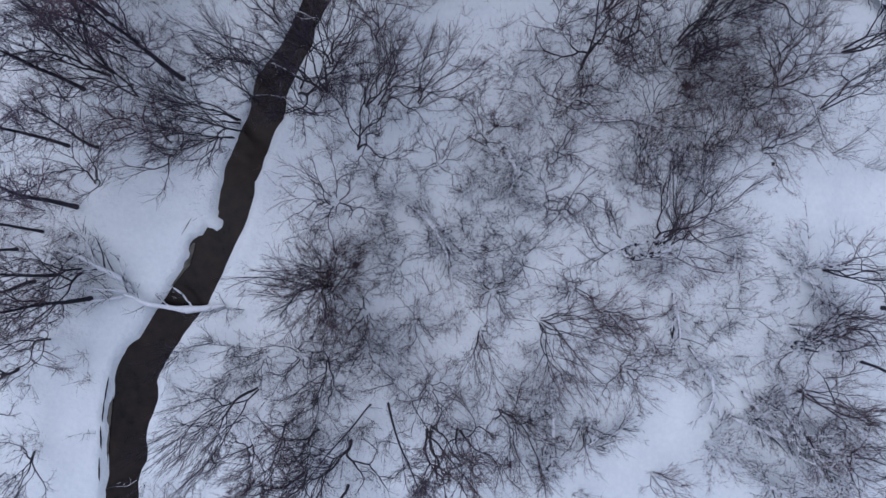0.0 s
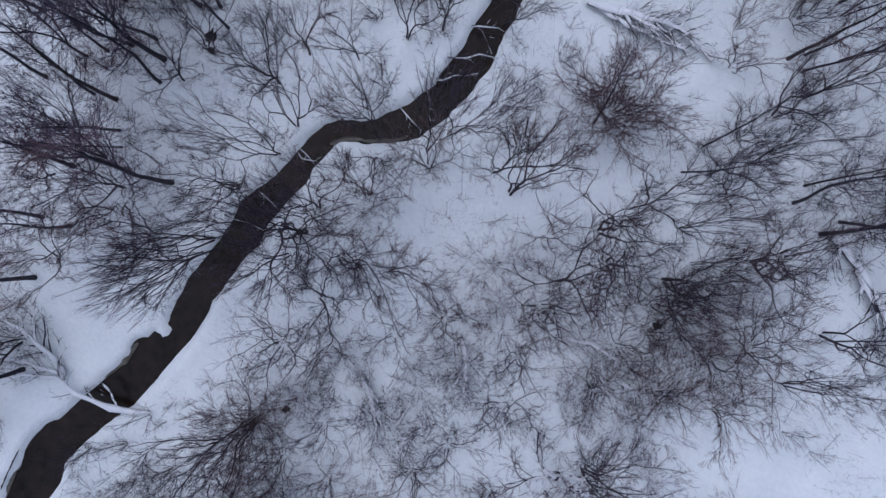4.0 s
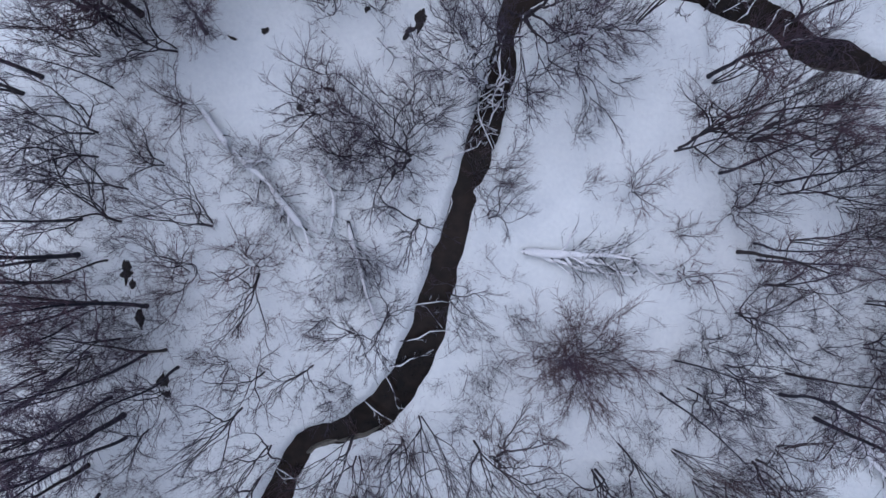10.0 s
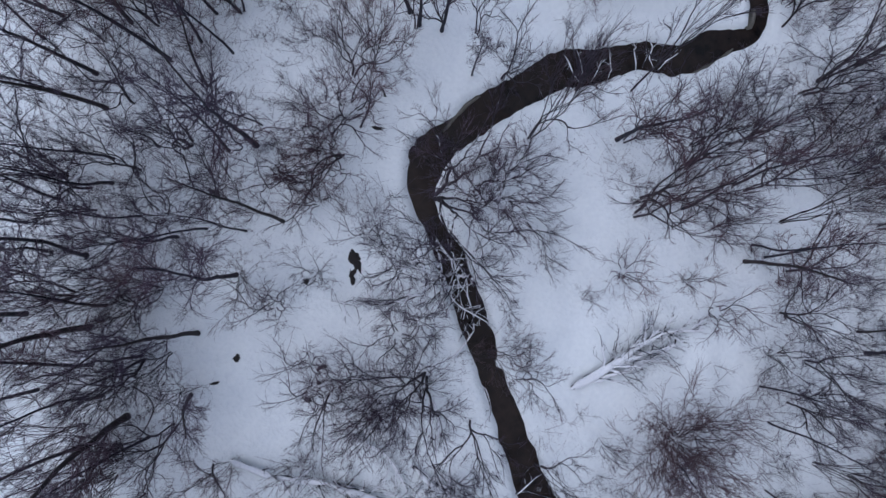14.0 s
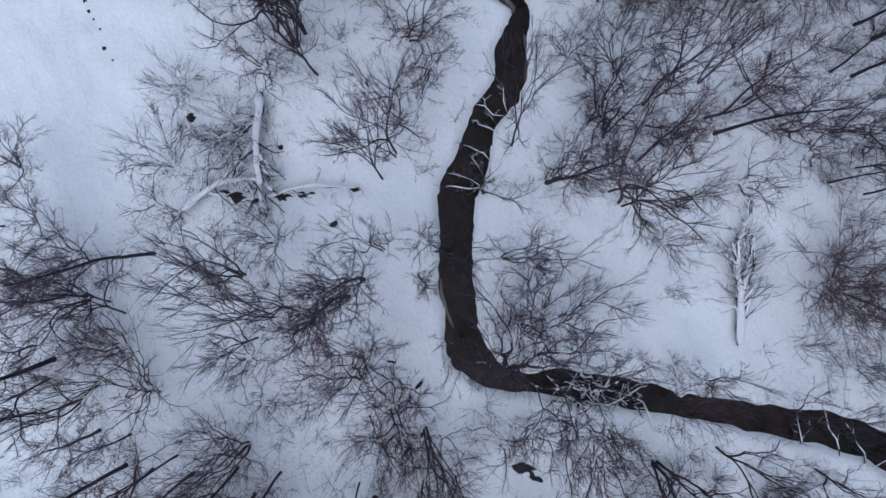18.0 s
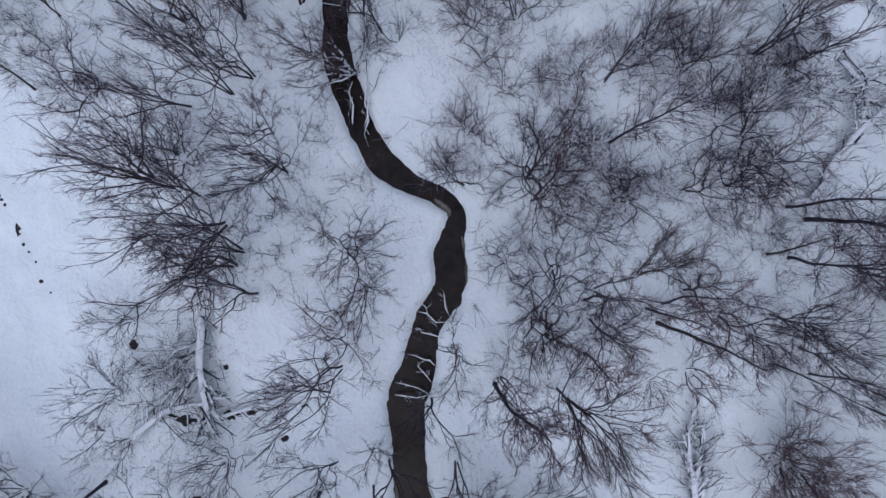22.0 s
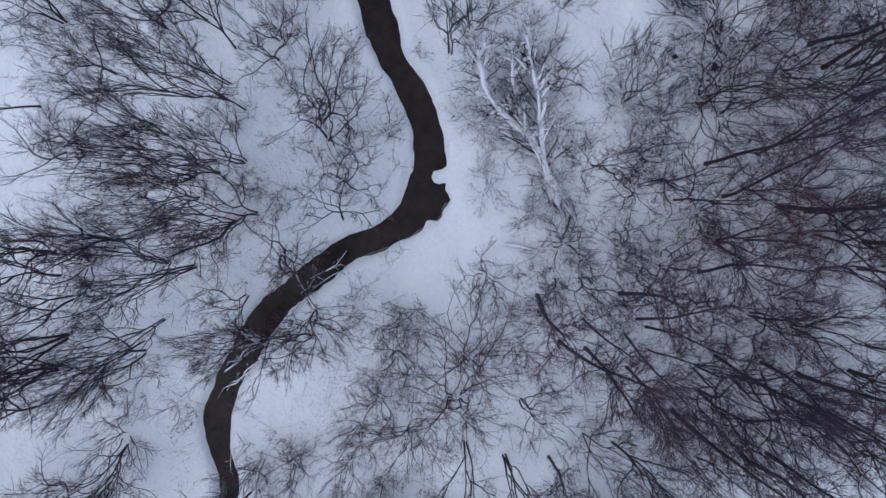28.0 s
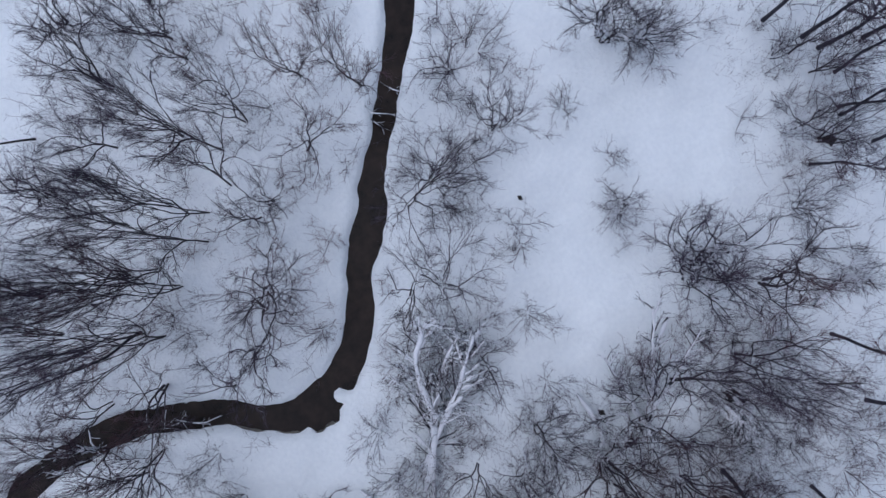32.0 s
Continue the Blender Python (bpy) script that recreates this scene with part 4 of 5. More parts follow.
plant(shrub, [
    (29.0, 46.0, 4.5, 1.9, 0.0, 0.0),
    (43.2, 33.6, 4.5, 2.7, 0.0, 0.0),
    (7.8, 70.9, 4.5, 2.3, 0.0, 0.0),
    (24.9, 58.9, 5.0, 2.9, 0.7, 0.0),
    (27.4, 56.6, 5.0, 1.7, 0.3, -0.1),
    (16.5, 68.4, 4.5, 2.3, 0.0, 0.0),
    (35.8, 49.6, 4.5, 1.9, 0.0, 0.0),
    (41.4, 44.5, 4.5, 1.9, 0.0, 0.0),
    (38.7, 47.6, 3.9, 2.2, 0.3, -0.2),
    (65.8, 21.4, 4.5, 3.5, 0.0, 0.0),
    (59.5, 29.1, 4.5, 2.3, 0.0, 0.0),
    (64.0, 24.9, 4.5, 3.1, 0.0, 0.0),
    (9.2, 80.1, 4.5, 3.1, 0.0, 0.0),
    (31.3, 58.2, 3.8, 2.6, 0.1, -1.0),
    (44.0, 45.8, 4.5, 2.3, 0.0, 0.0),
    (46.4, 46.2, 4.5, 2.3, 0.0, 0.0),
])
plant(shrub, [
    (50.0, 47.5, 4.5, 2.3, 0.0, 0.0),
    (29.4, 68.4, 4.5, 2.7, 0.0, 0.0),
    (56.6, 41.7, 4.5, 2.3, 0.0, 0.0),
    (16.1, 83.3, 4.5, 3.1, 0.0, 0.0),
    (51.8, 49.0, 4.5, 1.9, 0.0, 0.0),
    (71.8, 30.1, 4.5, 3.5, 0.0, 0.0),
    (58.7, 46.8, 4.5, 2.3, 0.0, 0.0),
    (68.4, 37.8, 4.5, 3.1, 0.0, 0.0),
    (75.4, 31.8, 4.5, 2.7, 0.0, 0.0),
    (67.1, 40.9, 4.5, 2.7, 0.0, 0.0),
    (39.2, 68.9, 4.5, 3.5, 0.0, 0.0),
    (64.5, 44.2, 4.5, 2.3, 0.0, 0.0),
    (79.4, 30.9, 4.5, 3.1, 0.0, 0.0),
    (72.6, 38.6, 4.5, 3.1, 0.0, 0.0),
    (79.0, 34.5, 4.5, 3.5, 0.0, 0.0),
    (70.8, 43.3, 4.5, 2.7, 0.0, 0.0),
])
plant(shrub, [
    (73.0, 44.7, 4.5, 2.3, 0.0, 0.0),
    (44.6, 75.1, 4.5, 3.1, 0.0, 0.0),
    (78.8, 42.2, 4.5, 3.1, 0.0, 0.0),
    (75.7, 45.5, 4.5, 2.3, 0.0, 0.0),
    (72.5, 53.2, 4.5, 2.3, 0.0, 0.0),
    (76.6, 50.8, 4.5, 1.5, 0.0, 0.0),
    (85.0, 44.0, 4.5, 2.7, 0.0, 0.0),
    (71.3, 60.0, 5.0, 3.2, 0.9, 1.3),
    (76.6, 56.2, 4.5, 1.5, 0.0, 0.0),
    (72.8, 67.5, 5.0, 3.2, 1.6, 0.1),
    (88.8, 55.4, 5.0, 4.0, 1.3, 1.0),
    (85.5, 62.0, 3.0, 1.8, -1.0, -0.2),
    (90.1, 59.5, 4.5, 1.2, 0.0, 0.0),
    (76.1, 75.2, 4.5, 2.3, 0.0, 0.0),
    (86.0, 65.4, 3.0, 1.2, -1.0, -0.3),
    (83.3, 69.9, 3.0, 1.4, -0.6, -0.5),
])
plant(shrub, [
    (97.4, 58.1, 4.5, 1.9, 0.0, 0.0),
])
plant(dense, [
    (-7.0, -2.4, 5.5, 3.6, 0.0, 0.0),
    (11.1, 27.2, 5.5, 4.0, 0.0, 0.0),
])
plant(snowy, [
    (-2.7, -6.9, 4.0, 2.4, 0.0, 0.0),
    (8.0, -15.1, 4.0, 2.8, 0.0, 0.0),
    (-3.8, 0.7, 4.0, 2.0, 0.0, 0.0),
    (8.6, -9.9, 4.0, 2.4, 0.0, 0.0),
    (-2.2, 4.3, 4.0, 2.4, 0.0, 0.0),
    (1.9, 0.4, 4.0, 3.1, 0.0, 0.0),
    (3.7, 3.4, 4.0, 2.4, 0.0, 0.0),
    (21.8, -13.7, 4.0, 2.4, 0.0, 0.0),
    (5.8, 4.5, 4.0, 2.0, 0.0, 0.0),
    (26.4, -16.0, 4.0, 2.8, 0.0, 0.0),
    (20.0, -7.2, 4.0, 2.0, 0.0, 0.0),
    (6.4, 6.6, 4.0, 2.4, 0.0, 0.0),
    (24.6, -11.2, 4.0, 2.4, 0.0, 0.0),
    (28.0, -13.6, 4.0, 3.1, 0.0, 0.0),
    (30.9, -15.5, 4.0, 3.1, 0.0, 0.0),
    (17.4, -0.8, 4.0, 2.4, 0.0, 0.0),
])
plant(snowy, [
    (26.7, -9.5, 4.0, 3.1, 0.0, 0.0),
    (8.1, 10.7, 4.0, 2.4, 0.0, 0.0),
    (30.9, -11.9, 4.0, 2.8, 0.0, 0.0),
    (6.1, 13.7, 4.0, 2.7, 0.0, 0.0),
    (14.3, 5.6, 4.0, 2.8, 0.0, 0.0),
    (22.3, 1.8, 4.0, 2.4, 0.0, 0.0),
    (-7.3, 32.0, 4.0, 2.7, 0.0, 0.0),
    (15.9, 8.9, 4.0, 2.8, 0.0, 0.0),
    (-10.9, 36.7, 4.0, 1.9, 0.0, 0.0),
    (19.7, 6.2, 4.0, 3.5, 0.0, 0.0),
    (-11.9, 39.9, 4.0, 1.9, 0.0, 0.0),
    (28.5, -0.5, 4.0, 3.5, 0.0, 0.0),
    (-5.7, 34.2, 4.0, 2.7, 0.0, 0.0),
    (21.5, 12.7, 4.0, 2.3, 0.0, 0.0),
    (37.9, 21.0, 4.0, 3.5, 0.0, 0.0),
    (37.9, 23.9, 4.0, 3.1, 0.0, 0.0),
])
plant(snowy, [
    (39.0, 26.5, 4.0, 3.1, 0.0, 0.0),
    (31.9, 34.2, 4.0, 2.4, 0.0, 0.0),
    (43.6, 23.3, 4.0, 3.1, 0.0, 0.0),
    (35.1, 39.5, 4.0, 3.1, 0.0, 0.0),
    (40.9, 33.8, 4.0, 3.1, 0.0, 0.0),
    (36.2, 41.3, 4.0, 2.4, 0.0, 0.0),
    (41.9, 39.7, 4.0, 2.8, 0.0, 0.0),
    (22.5, 71.2, 4.0, 2.4, 0.0, 0.0),
    (24.8, 70.7, 4.0, 2.4, 0.0, 0.0),
    (22.6, 75.7, 6.5, 3.0, 1.2, -0.6),
    (27.8, 74.3, 4.0, 2.4, 0.0, 0.0),
    (64.1, 47.6, 4.0, 1.9, 0.0, 0.0),
    (66.5, 47.8, 4.0, 2.3, 0.0, 0.0),
    (63.6, 51.1, 4.0, 1.9, 0.0, 0.0),
    (68.8, 51.9, 4.0, 2.9, 0.0, 0.0),
    (67.0, 54.8, 4.0, 2.3, 0.0, 0.0),
])
plant(snowy, [
    (74.7, 47.7, 6.7, 2.6, 0.2, 1.0),
    (79.5, 45.5, 4.0, 2.7, 0.0, 0.0),
    (82.1, 42.9, 4.0, 3.1, 0.0, 0.0),
    (69.5, 56.1, 4.0, 3.1, 0.0, 0.0),
    (72.5, 56.2, 4.0, 2.7, 0.0, 0.0),
    (88.5, 42.3, 4.0, 2.3, 0.0, 0.0),
    (88.4, 46.9, 4.0, 2.3, 0.0, 0.0),
    (96.4, 41.3, 4.0, 2.3, 0.0, 0.0),
    (92.8, 45.7, 4.0, 2.3, 0.0, 0.0),
    (92.0, 49.1, 4.0, 2.3, 0.0, 0.0),
    (93.4, 49.9, 4.0, 2.3, 0.0, 0.0),
    (84.4, 61.2, 4.0, 1.7, 0.0, 0.0),
    (98.3, 52.5, 4.0, 1.9, 0.0, 0.0),
    (98.0, 63.3, 4.0, 1.9, 0.0, 0.0),
    (90.0, 71.9, 4.0, 2.3, 0.0, 0.0),
    (91.0, 74.1, 4.0, 2.3, 0.0, 0.0),
])
plant(slim, [
    (-28.4, -2.8, 16.3, 2.2, 1.6, 0.0),
    (-29.6, -0.5, 17.2, 2.2, 1.6, 0.0),
    (-27.9, 0.8, 14.7, 2.2, 1.6, 0.0),
    (-25.6, 2.7, 16.1, 2.2, 1.6, 0.0),
    (-3.7, -11.3, 20.0, 1.3, -2.5, 1.2),
    (-2.4, -11.2, 17.8, 1.5, 2.0, -0.3),
    (-25.6, 13.2, 11.0, 1.6, 2.0, 0.9),
    (-29.3, 17.0, 18.4, 2.2, 1.4, -0.8),
    (-22.5, 13.8, 12.0, 1.5, 1.7, -2.3),
    (-23.0, 14.9, 11.0, 1.6, 1.2, -1.0),
    (-31.1, 23.5, 13.8, 2.2, 1.6, -0.2),
    (-25.5, 20.2, 11.0, 1.4, 1.4, 0.5),
    (-26.4, 21.9, 11.0, 1.4, 1.6, 0.2),
    (-25.4, 27.4, 11.0, 1.6, 0.3, -0.6),
    (-28.6, 45.1, 16.5, 2.2, 1.2, -1.0),
    (-23.4, 44.6, 11.0, 1.2, 1.0, -0.7),
])
plant(slim, [
    (33.2, -7.3, 17.7, 2.2, -1.6, 0.3),
    (-22.3, 52.3, 16.4, 2.2, 1.4, -0.7),
    (34.9, -3.2, 18.6, 2.2, -1.6, 0.2),
    (10.2, 26.1, 11.0, 1.4, -0.5, 1.8),
    (17.6, 24.7, 13.4, 1.4, 0.1, -0.8),
    (-20.0, 63.3, 11.0, 1.5, 2.3, -1.2),
    (-9.4, 54.6, 17.2, 2.2, 0.9, -1.3),
    (18.6, 27.1, 13.5, 1.2, 0.0, 0.4),
    (-20.4, 66.2, 15.5, 2.2, 1.2, -1.0),
    (-13.1, 62.1, 13.5, 1.5, -0.2, -0.3),
    (-7.1, 57.0, 15.5, 1.7, 0.4, 0.4),
    (-13.5, 65.3, 15.6, 2.2, 0.6, -1.0),
    (29.0, 23.5, 16.9, 2.2, -1.3, 1.0),
    (-12.6, 66.9, 13.9, 2.2, 1.0, -1.3),
    (30.1, 24.8, 15.8, 2.2, -1.5, -0.7),
    (-9.2, 65.7, 11.0, 1.4, 1.1, -2.0),
])
plant(slim, [
    (24.1, 34.8, 12.8, 1.7, 0.9, 0.1),
    (23.9, 36.0, 11.2, 1.7, 0.1, -0.1),
    (-1.9, 63.0, 12.5, 1.4, -0.1, -0.3),
    (1.0, 61.2, 11.0, 0.9, 0.8, -2.7),
    (4.2, 58.9, 11.0, 1.4, 1.8, -0.8),
    (3.1, 62.0, 11.0, 0.9, 0.5, -2.3),
    (25.1, 40.5, 12.2, 1.9, 0.3, -0.5),
    (19.7, 47.9, 14.8, 2.2, -1.1, -1.2),
    (13.3, 57.8, 11.0, 1.0, -0.6, -1.5),
    (-5.8, 78.2, 11.0, 1.6, 0.9, -1.4),
    (-3.0, 76.5, 11.0, 1.6, 0.6, 0.0),
    (12.0, 63.1, 15.7, 2.2, -0.2, -1.6),
    (13.2, 61.9, 18.2, 2.2, -0.5, -1.5),
    (-2.9, 78.8, 11.0, 1.4, 1.4, -1.4),
    (11.9, 64.3, 16.5, 2.2, -0.4, -1.6),
    (0.8, 76.5, 12.8, 1.5, 1.1, 0.3),
])
plant(slim, [
    (2.6, 79.9, 11.0, 1.6, 0.8, -0.6),
    (52.0, 34.0, 11.0, 1.4, 1.1, 1.4),
    (60.9, 34.4, 13.3, 1.5, -0.5, -0.4),
    (62.9, 34.3, 12.5, 1.5, 0.1, 0.1),
    (13.1, 84.4, 11.0, 1.4, 0.1, -2.4),
    (62.6, 36.3, 15.0, 1.5, -1.2, -1.2),
    (64.0, 35.6, 12.7, 1.3, 1.2, 0.6),
    (61.3, 39.3, 11.2, 1.6, -0.9, -1.1),
    (64.0, 36.5, 15.2, 1.4, 2.8, 1.1),
    (62.0, 42.9, 11.0, 1.2, -2.2, 1.0),
    (69.6, 35.6, 15.9, 2.2, -0.1, 1.6),
    (48.9, 63.0, 13.5, 2.2, -1.0, -1.2),
    (97.4, 48.4, 17.1, 2.2, -1.3, 0.9),
    (99.2, 60.7, 11.0, 1.4, -2.1, -0.6),
    (104.1, 61.0, 17.0, 2.2, -1.6, 0.0),
    (102.3, 63.5, 15.2, 2.2, -1.6, -0.3),
])
plant(slim, [
    (102.5, 64.1, 15.0, 2.2, -1.6, -0.3),
    (103.1, 66.6, 15.0, 2.2, -1.5, -0.5),
    (99.3, 71.8, 16.4, 2.2, -1.5, -0.6),
    (102.6, 68.7, 13.4, 2.2, -1.6, -0.3),
    (101.7, 69.8, 15.7, 2.2, -1.6, -0.2),
    (106.0, 68.5, 14.5, 2.2, -1.6, -0.4),
])
plant(stout, [
    (-23.9, 17.0, 12.0, 2.0, 0.4, -0.3),
    (-22.2, 29.0, 13.8, 2.5, 0.4, 1.1),
    (-18.6, 25.8, 13.5, 2.1, 0.2, 1.0),
    (-23.1, 32.1, 13.0, 2.0, 1.9, 0.7),
    (-21.7, 50.1, 19.5, 2.9, 1.6, -1.2),
    (-16.8, 48.9, 13.0, 1.8, 3.2, -1.9),
    (-19.3, 55.2, 13.0, 2.1, 1.1, -0.9),
    (-20.5, 57.1, 18.4, 2.9, 2.0, -0.2),
    (-14.1, 52.5, 13.8, 2.1, 0.8, 1.1),
    (-4.4, 56.1, 17.8, 1.5, 0.8, 0.5),
    (26.8, 26.6, 11.3, 1.4, -0.5, 1.1),
    (22.7, 35.3, 13.6, 1.7, -0.5, 0.0),
    (-11.0, 70.3, 16.4, 2.9, 1.1, -1.7),
    (-4.8, 67.5, 13.8, 1.6, 0.0, 0.1),
    (-3.8, 67.7, 13.0, 1.7, 1.8, 1.4),
    (-6.1, 75.0, 13.0, 1.8, 1.4, -0.7),
])
plant(stout, [
    (-0.6, 75.4, 13.0, 1.8, 1.3, 0.6),
    (3.0, 82.2, 13.0, 1.5, 1.2, -3.3),
    (60.9, 29.7, 16.5, 2.9, -1.3, 1.5),
    (69.2, 25.0, 18.8, 2.9, -1.2, 1.6),
    (67.4, 26.9, 13.0, 1.8, -3.1, 1.6),
    (68.0, 27.4, 13.0, 1.8, -1.1, 3.1),
    (18.6, 88.6, 13.0, 1.8, -0.7, -4.2),
    (73.7, 34.6, 13.0, 1.8, 0.3, 0.9),
    (75.6, 40.7, 15.0, 1.8, 0.1, 0.2),
    (78.6, 38.5, 13.0, 1.8, -1.0, 1.9),
    (82.3, 36.3, 13.0, 1.8, -2.7, 2.9),
    (45.5, 78.9, 13.0, 1.5, 0.7, -3.6),
    (95.5, 45.2, 13.0, 1.5, -3.9, 1.8),
])
plant(birch, [
    (3.3, 46.2, 8.7, 4.7, -0.4, 0.7),
    (43.9, 55.4, 9.0, 3.2, -0.6, 1.3),
])
plant(snow_tree, [
    (15.5, 0.1, 7.0, 4.5, 1.0, 2.2),
    (28.2, -6.2, 6.5, 3.9, 0.0, 0.0),
    (82.4, 45.5, 8.0, 4.2, 0.0, 6.2),
    (88.2, 55.5, 7.0, 4.0, 0.8, 0.4),
    (89.8, 56.3, 6.5, 4.2, 0.3, 1.1),
    (87.4, 73.9, 6.5, 4.2, -0.3, 0.3),
])
plant(ruddy, [
    (5.9, 19.3, 8.5, 3.4, 0.2, 2.5),
    (18.8, 43.4, 15.2, 3.1, -0.2, 0.5),
    (26.5, 36.3, 11.2, 1.5, 1.7, 0.1),
    (25.7, 39.7, 16.3, 3.0, 0.5, 0.0),
    (24.1, 44.6, 10.1, 2.1, 0.2, -0.1),
    (40.8, 31.5, 8.8, 2.5, 1.5, 0.0),
    (47.6, 31.3, 16.1, 3.5, 0.2, 0.1),
    (49.8, 36.5, 18.0, 2.6, 1.4, 0.5),
    (55.0, 33.3, 11.0, 1.4, 0.7, 0.5),
])
plant(birch, [
    (8.7, 50.1, 8.0, 5.2, 3.2, -3.3),
])


# open snow with few plants: centre and half widths
GLADES = [
    (14.0, 35.0, 9.0, 8.0), (31.0, 82.0, 13.0, 9.0), (86.0, 66.0, 9.0, 8.0), (83.0, 58.0, 6.0, 6.0), (-21.0, 2.0, 4.0, 6.0), (-25.5, -12.0, 3.5, 8.0),
    (22.0, -16.0, 10.0, 7.0), (28.0, 4.0, 6.0, 5.0), (-7.0, 52.0, 7.0, 5.0), (-13.0, 47.0, 6.0, 6.0), (10.0, 60.0, 6.0, 4.0), (9.0, 22.0, 4.0, 6.0),
    (36.0, 20.0, 6.0, 5.0), (58.0, 49.0, 5.0, 3.5), (47.0, 18.0, 8.0, 6.0), (12.0, 44.5, 5.0, 4.0), (62.0, 48.5, 3.0, 3.0), (29.0, 56.5, 5.0, 3.0),
    (8.0, 76.0, 8.0, 6.0), (-10.0, -1.0, 3.0, 9.0), (29.2, 42.6, 3.8, 3.8),
    (13.5, 62.9, 3.6, 3.6), (25.0, 62.0, 3.5, 3.5), (18.0, 65.0, 4.0, 4.0), (27.7, 39.0, 4.0, 4.0), (20.5, 62.7, 3.6, 3.6), (27.9, 18.7, 4.0, 4.0), (52.2, 57.3, 3.5, 3.5), (18.0, 58.4, 3.5, 3.5),
]


def fill_thicket(count):
    """Young trees between the large ones, thick and thin by drifts, none in the glades."""
    rnd, rows, tries = random.Random(8), [], 0
    while len(rows) < count and tries < 40000:
        tries += 1
        x, y = rnd.uniform(-37, 108), rnd.uniform(-24, 92)
        d = float(np.min(np.hypot(COURSE[:, 0] - x, COURSE[:, 1] - y) - COURSE[:, 2]))
        if not 0.9 < d < 40 or y < 0.55 * (x - 20) - 26 or (x < 50 and y > 88 - 0.1 * x):
            continue
        if any(((x - a) / p) ** 2 + ((y - b) / q) ** 2 < 1 for a, b, p, q in GLADES):
            continue
        if wave(x, y, 11, 31) < rnd.uniform(-1.1, 0.8) or any((x - a) ** 2 + (y - b) ** 2 < 1.0 for a, b in PLACES):
            continue
        PLACES.append((x, y))
        rows.append((x, y, rnd.uniform(2.6, 5.5), rnd.uniform(0.9, 1.7), rnd.gauss(0, 0.5), rnd.gauss(0, 0.5)))
    plant(sapling, rows)


# dark stands of tall trees: centre, half widths, slim trees, spreading trees
STANDS = [
    (80, 38, 9, 9, 2, 0),
    (67, 22, 6, 6, 1, 3),
    (80, 32, 8, 7, 2, 4),
    (70, 28, 11, 11, 6, 4),
    (63, 37, 6, 6, 3, 1),
    (-25, 22, 5, 11, 10, 3),
    (-25, 41, 5, 4, 0, 4),
    (-16, 65, 7, 7, 4, 1),
    (-21, 54, 7, 8, 6, 3),
    (-26, -8, 2, 7, 2, 2),
    (-26, 25, 6, 7, 3, 2),
    (-22, 6, 5, 7, 3, 1),
    (63, 31, 7, 10, 0, 2),
    (50, 27, 7, 7, 0, 3),
    (53, 24, 8, 7, 0, 3),
    (42, 21, 7, 8, 0, 2),
    (26, 24, 8, 8, 0, 2),
    (29, 41, 8, 9, 1, 3),
    (21, 25, 7, 6, 1, 2),
    (95, 46, 5, 8, 2, 2),
    (-7, -12, 9, 6, 1, 2),
    (49, 75, 9, 9, 0, 2),
    (4, 78, 8, 8, 5, 3),
    (11, 83, 7, 7, 1, 3),
    (-7, 72, 9, 9, 6, 4),
    (80, 34, 9, 9, 4, 4),
    (-20, 56, 6, 6, 1, 1),
    (83, 32, 6, 7, 3, 3),
    (93, 54, 8, 7, 0, 2),
    (-21, 54, 6, 7, 1, 2),
    (-23, 18, 6, 7, 3, 0),
    (-6, -11, 5, 4, 0, 2), (-23, 30, 4, 5, 2, 1), (-4, 11, 6, 4, 0, 3), (11, 14, 6, 5, 0, 1), (-1, 60, 5, 4, 2, 1), (-5, 74, 6, 5, 4, 3),
    (24, 37, 5, 4, 1, 2), (28, 29, 6, 5, 0, 1), (63, 30, 5, 5, 0, 0),
    (52, 26, 6, 6, 0, 3), (41, 22, 5, 4, 0, 2), (65, 26, 5, 5, 2, 3), (53, 78, 4, 4, 0, 2),
]


def fill_stands():
    rnd = random.Random(15)
    for a, b, p, q, tall, broad in STANDS:
        for kind, count in ((slim, tall), (spreading, broad)):
            rows, tries = [], 0
            while len(rows) < count and tries < 400:
                tries += 1
                x, y = a + p * rnd.uniform(-1, 1), b + q * rnd.uniform(-1, 1)
                if any(((x - c) / m) ** 2 + ((y - e) / n) ** 2 < 1 for c, e, m, n in GLADES):
                    continue
                if np.min(np.hypot(COURSE[:, 0] - x, COURSE[:, 1] - y) - COURSE[:, 2]) < 1.5 or any((x - u) ** 2 + (y - v) ** 2 < 2.2 for u, v in PLACES):
                    continue
                PLACES.append((x, y))
                if kind is slim:
                    rows.append((x, y, rnd.uniform(12, 18), rnd.uniform(1.8, 2.8), rnd.gauss(0, 0.5), rnd.gauss(0, 0.5)))
                else:
                    rows.append((x, y, rnd.uniform(7.5, 13), rnd.uniform(2.6, 3.8), rnd.gauss(0, 0.6), rnd.gauss(0, 0.6)))
            plant(kind, rows)


fill_stands()
fill_thicket(300)
# low bare trees round the last clearing
plant(spreading, [
    (100.4, 68.9, 6, 2.2, 0.2, 0.1),
    (101.3, 67.1, 7, 2.4, 0.2, 0.1),
    (98.9, 63.5, 6, 2.0, 0.2, 0.1),
    (100.2, 62.2, 6, 2.4, 0.2, 0.1),
    (87.4, 73.7, 6, 2.4, 0.2, 0.1),
    (90.1, 72.9, 6, 2.2, 0.2, 0.1),
    (79.3, 70.1, 5, 1.9, 0.2, 0.1),
])


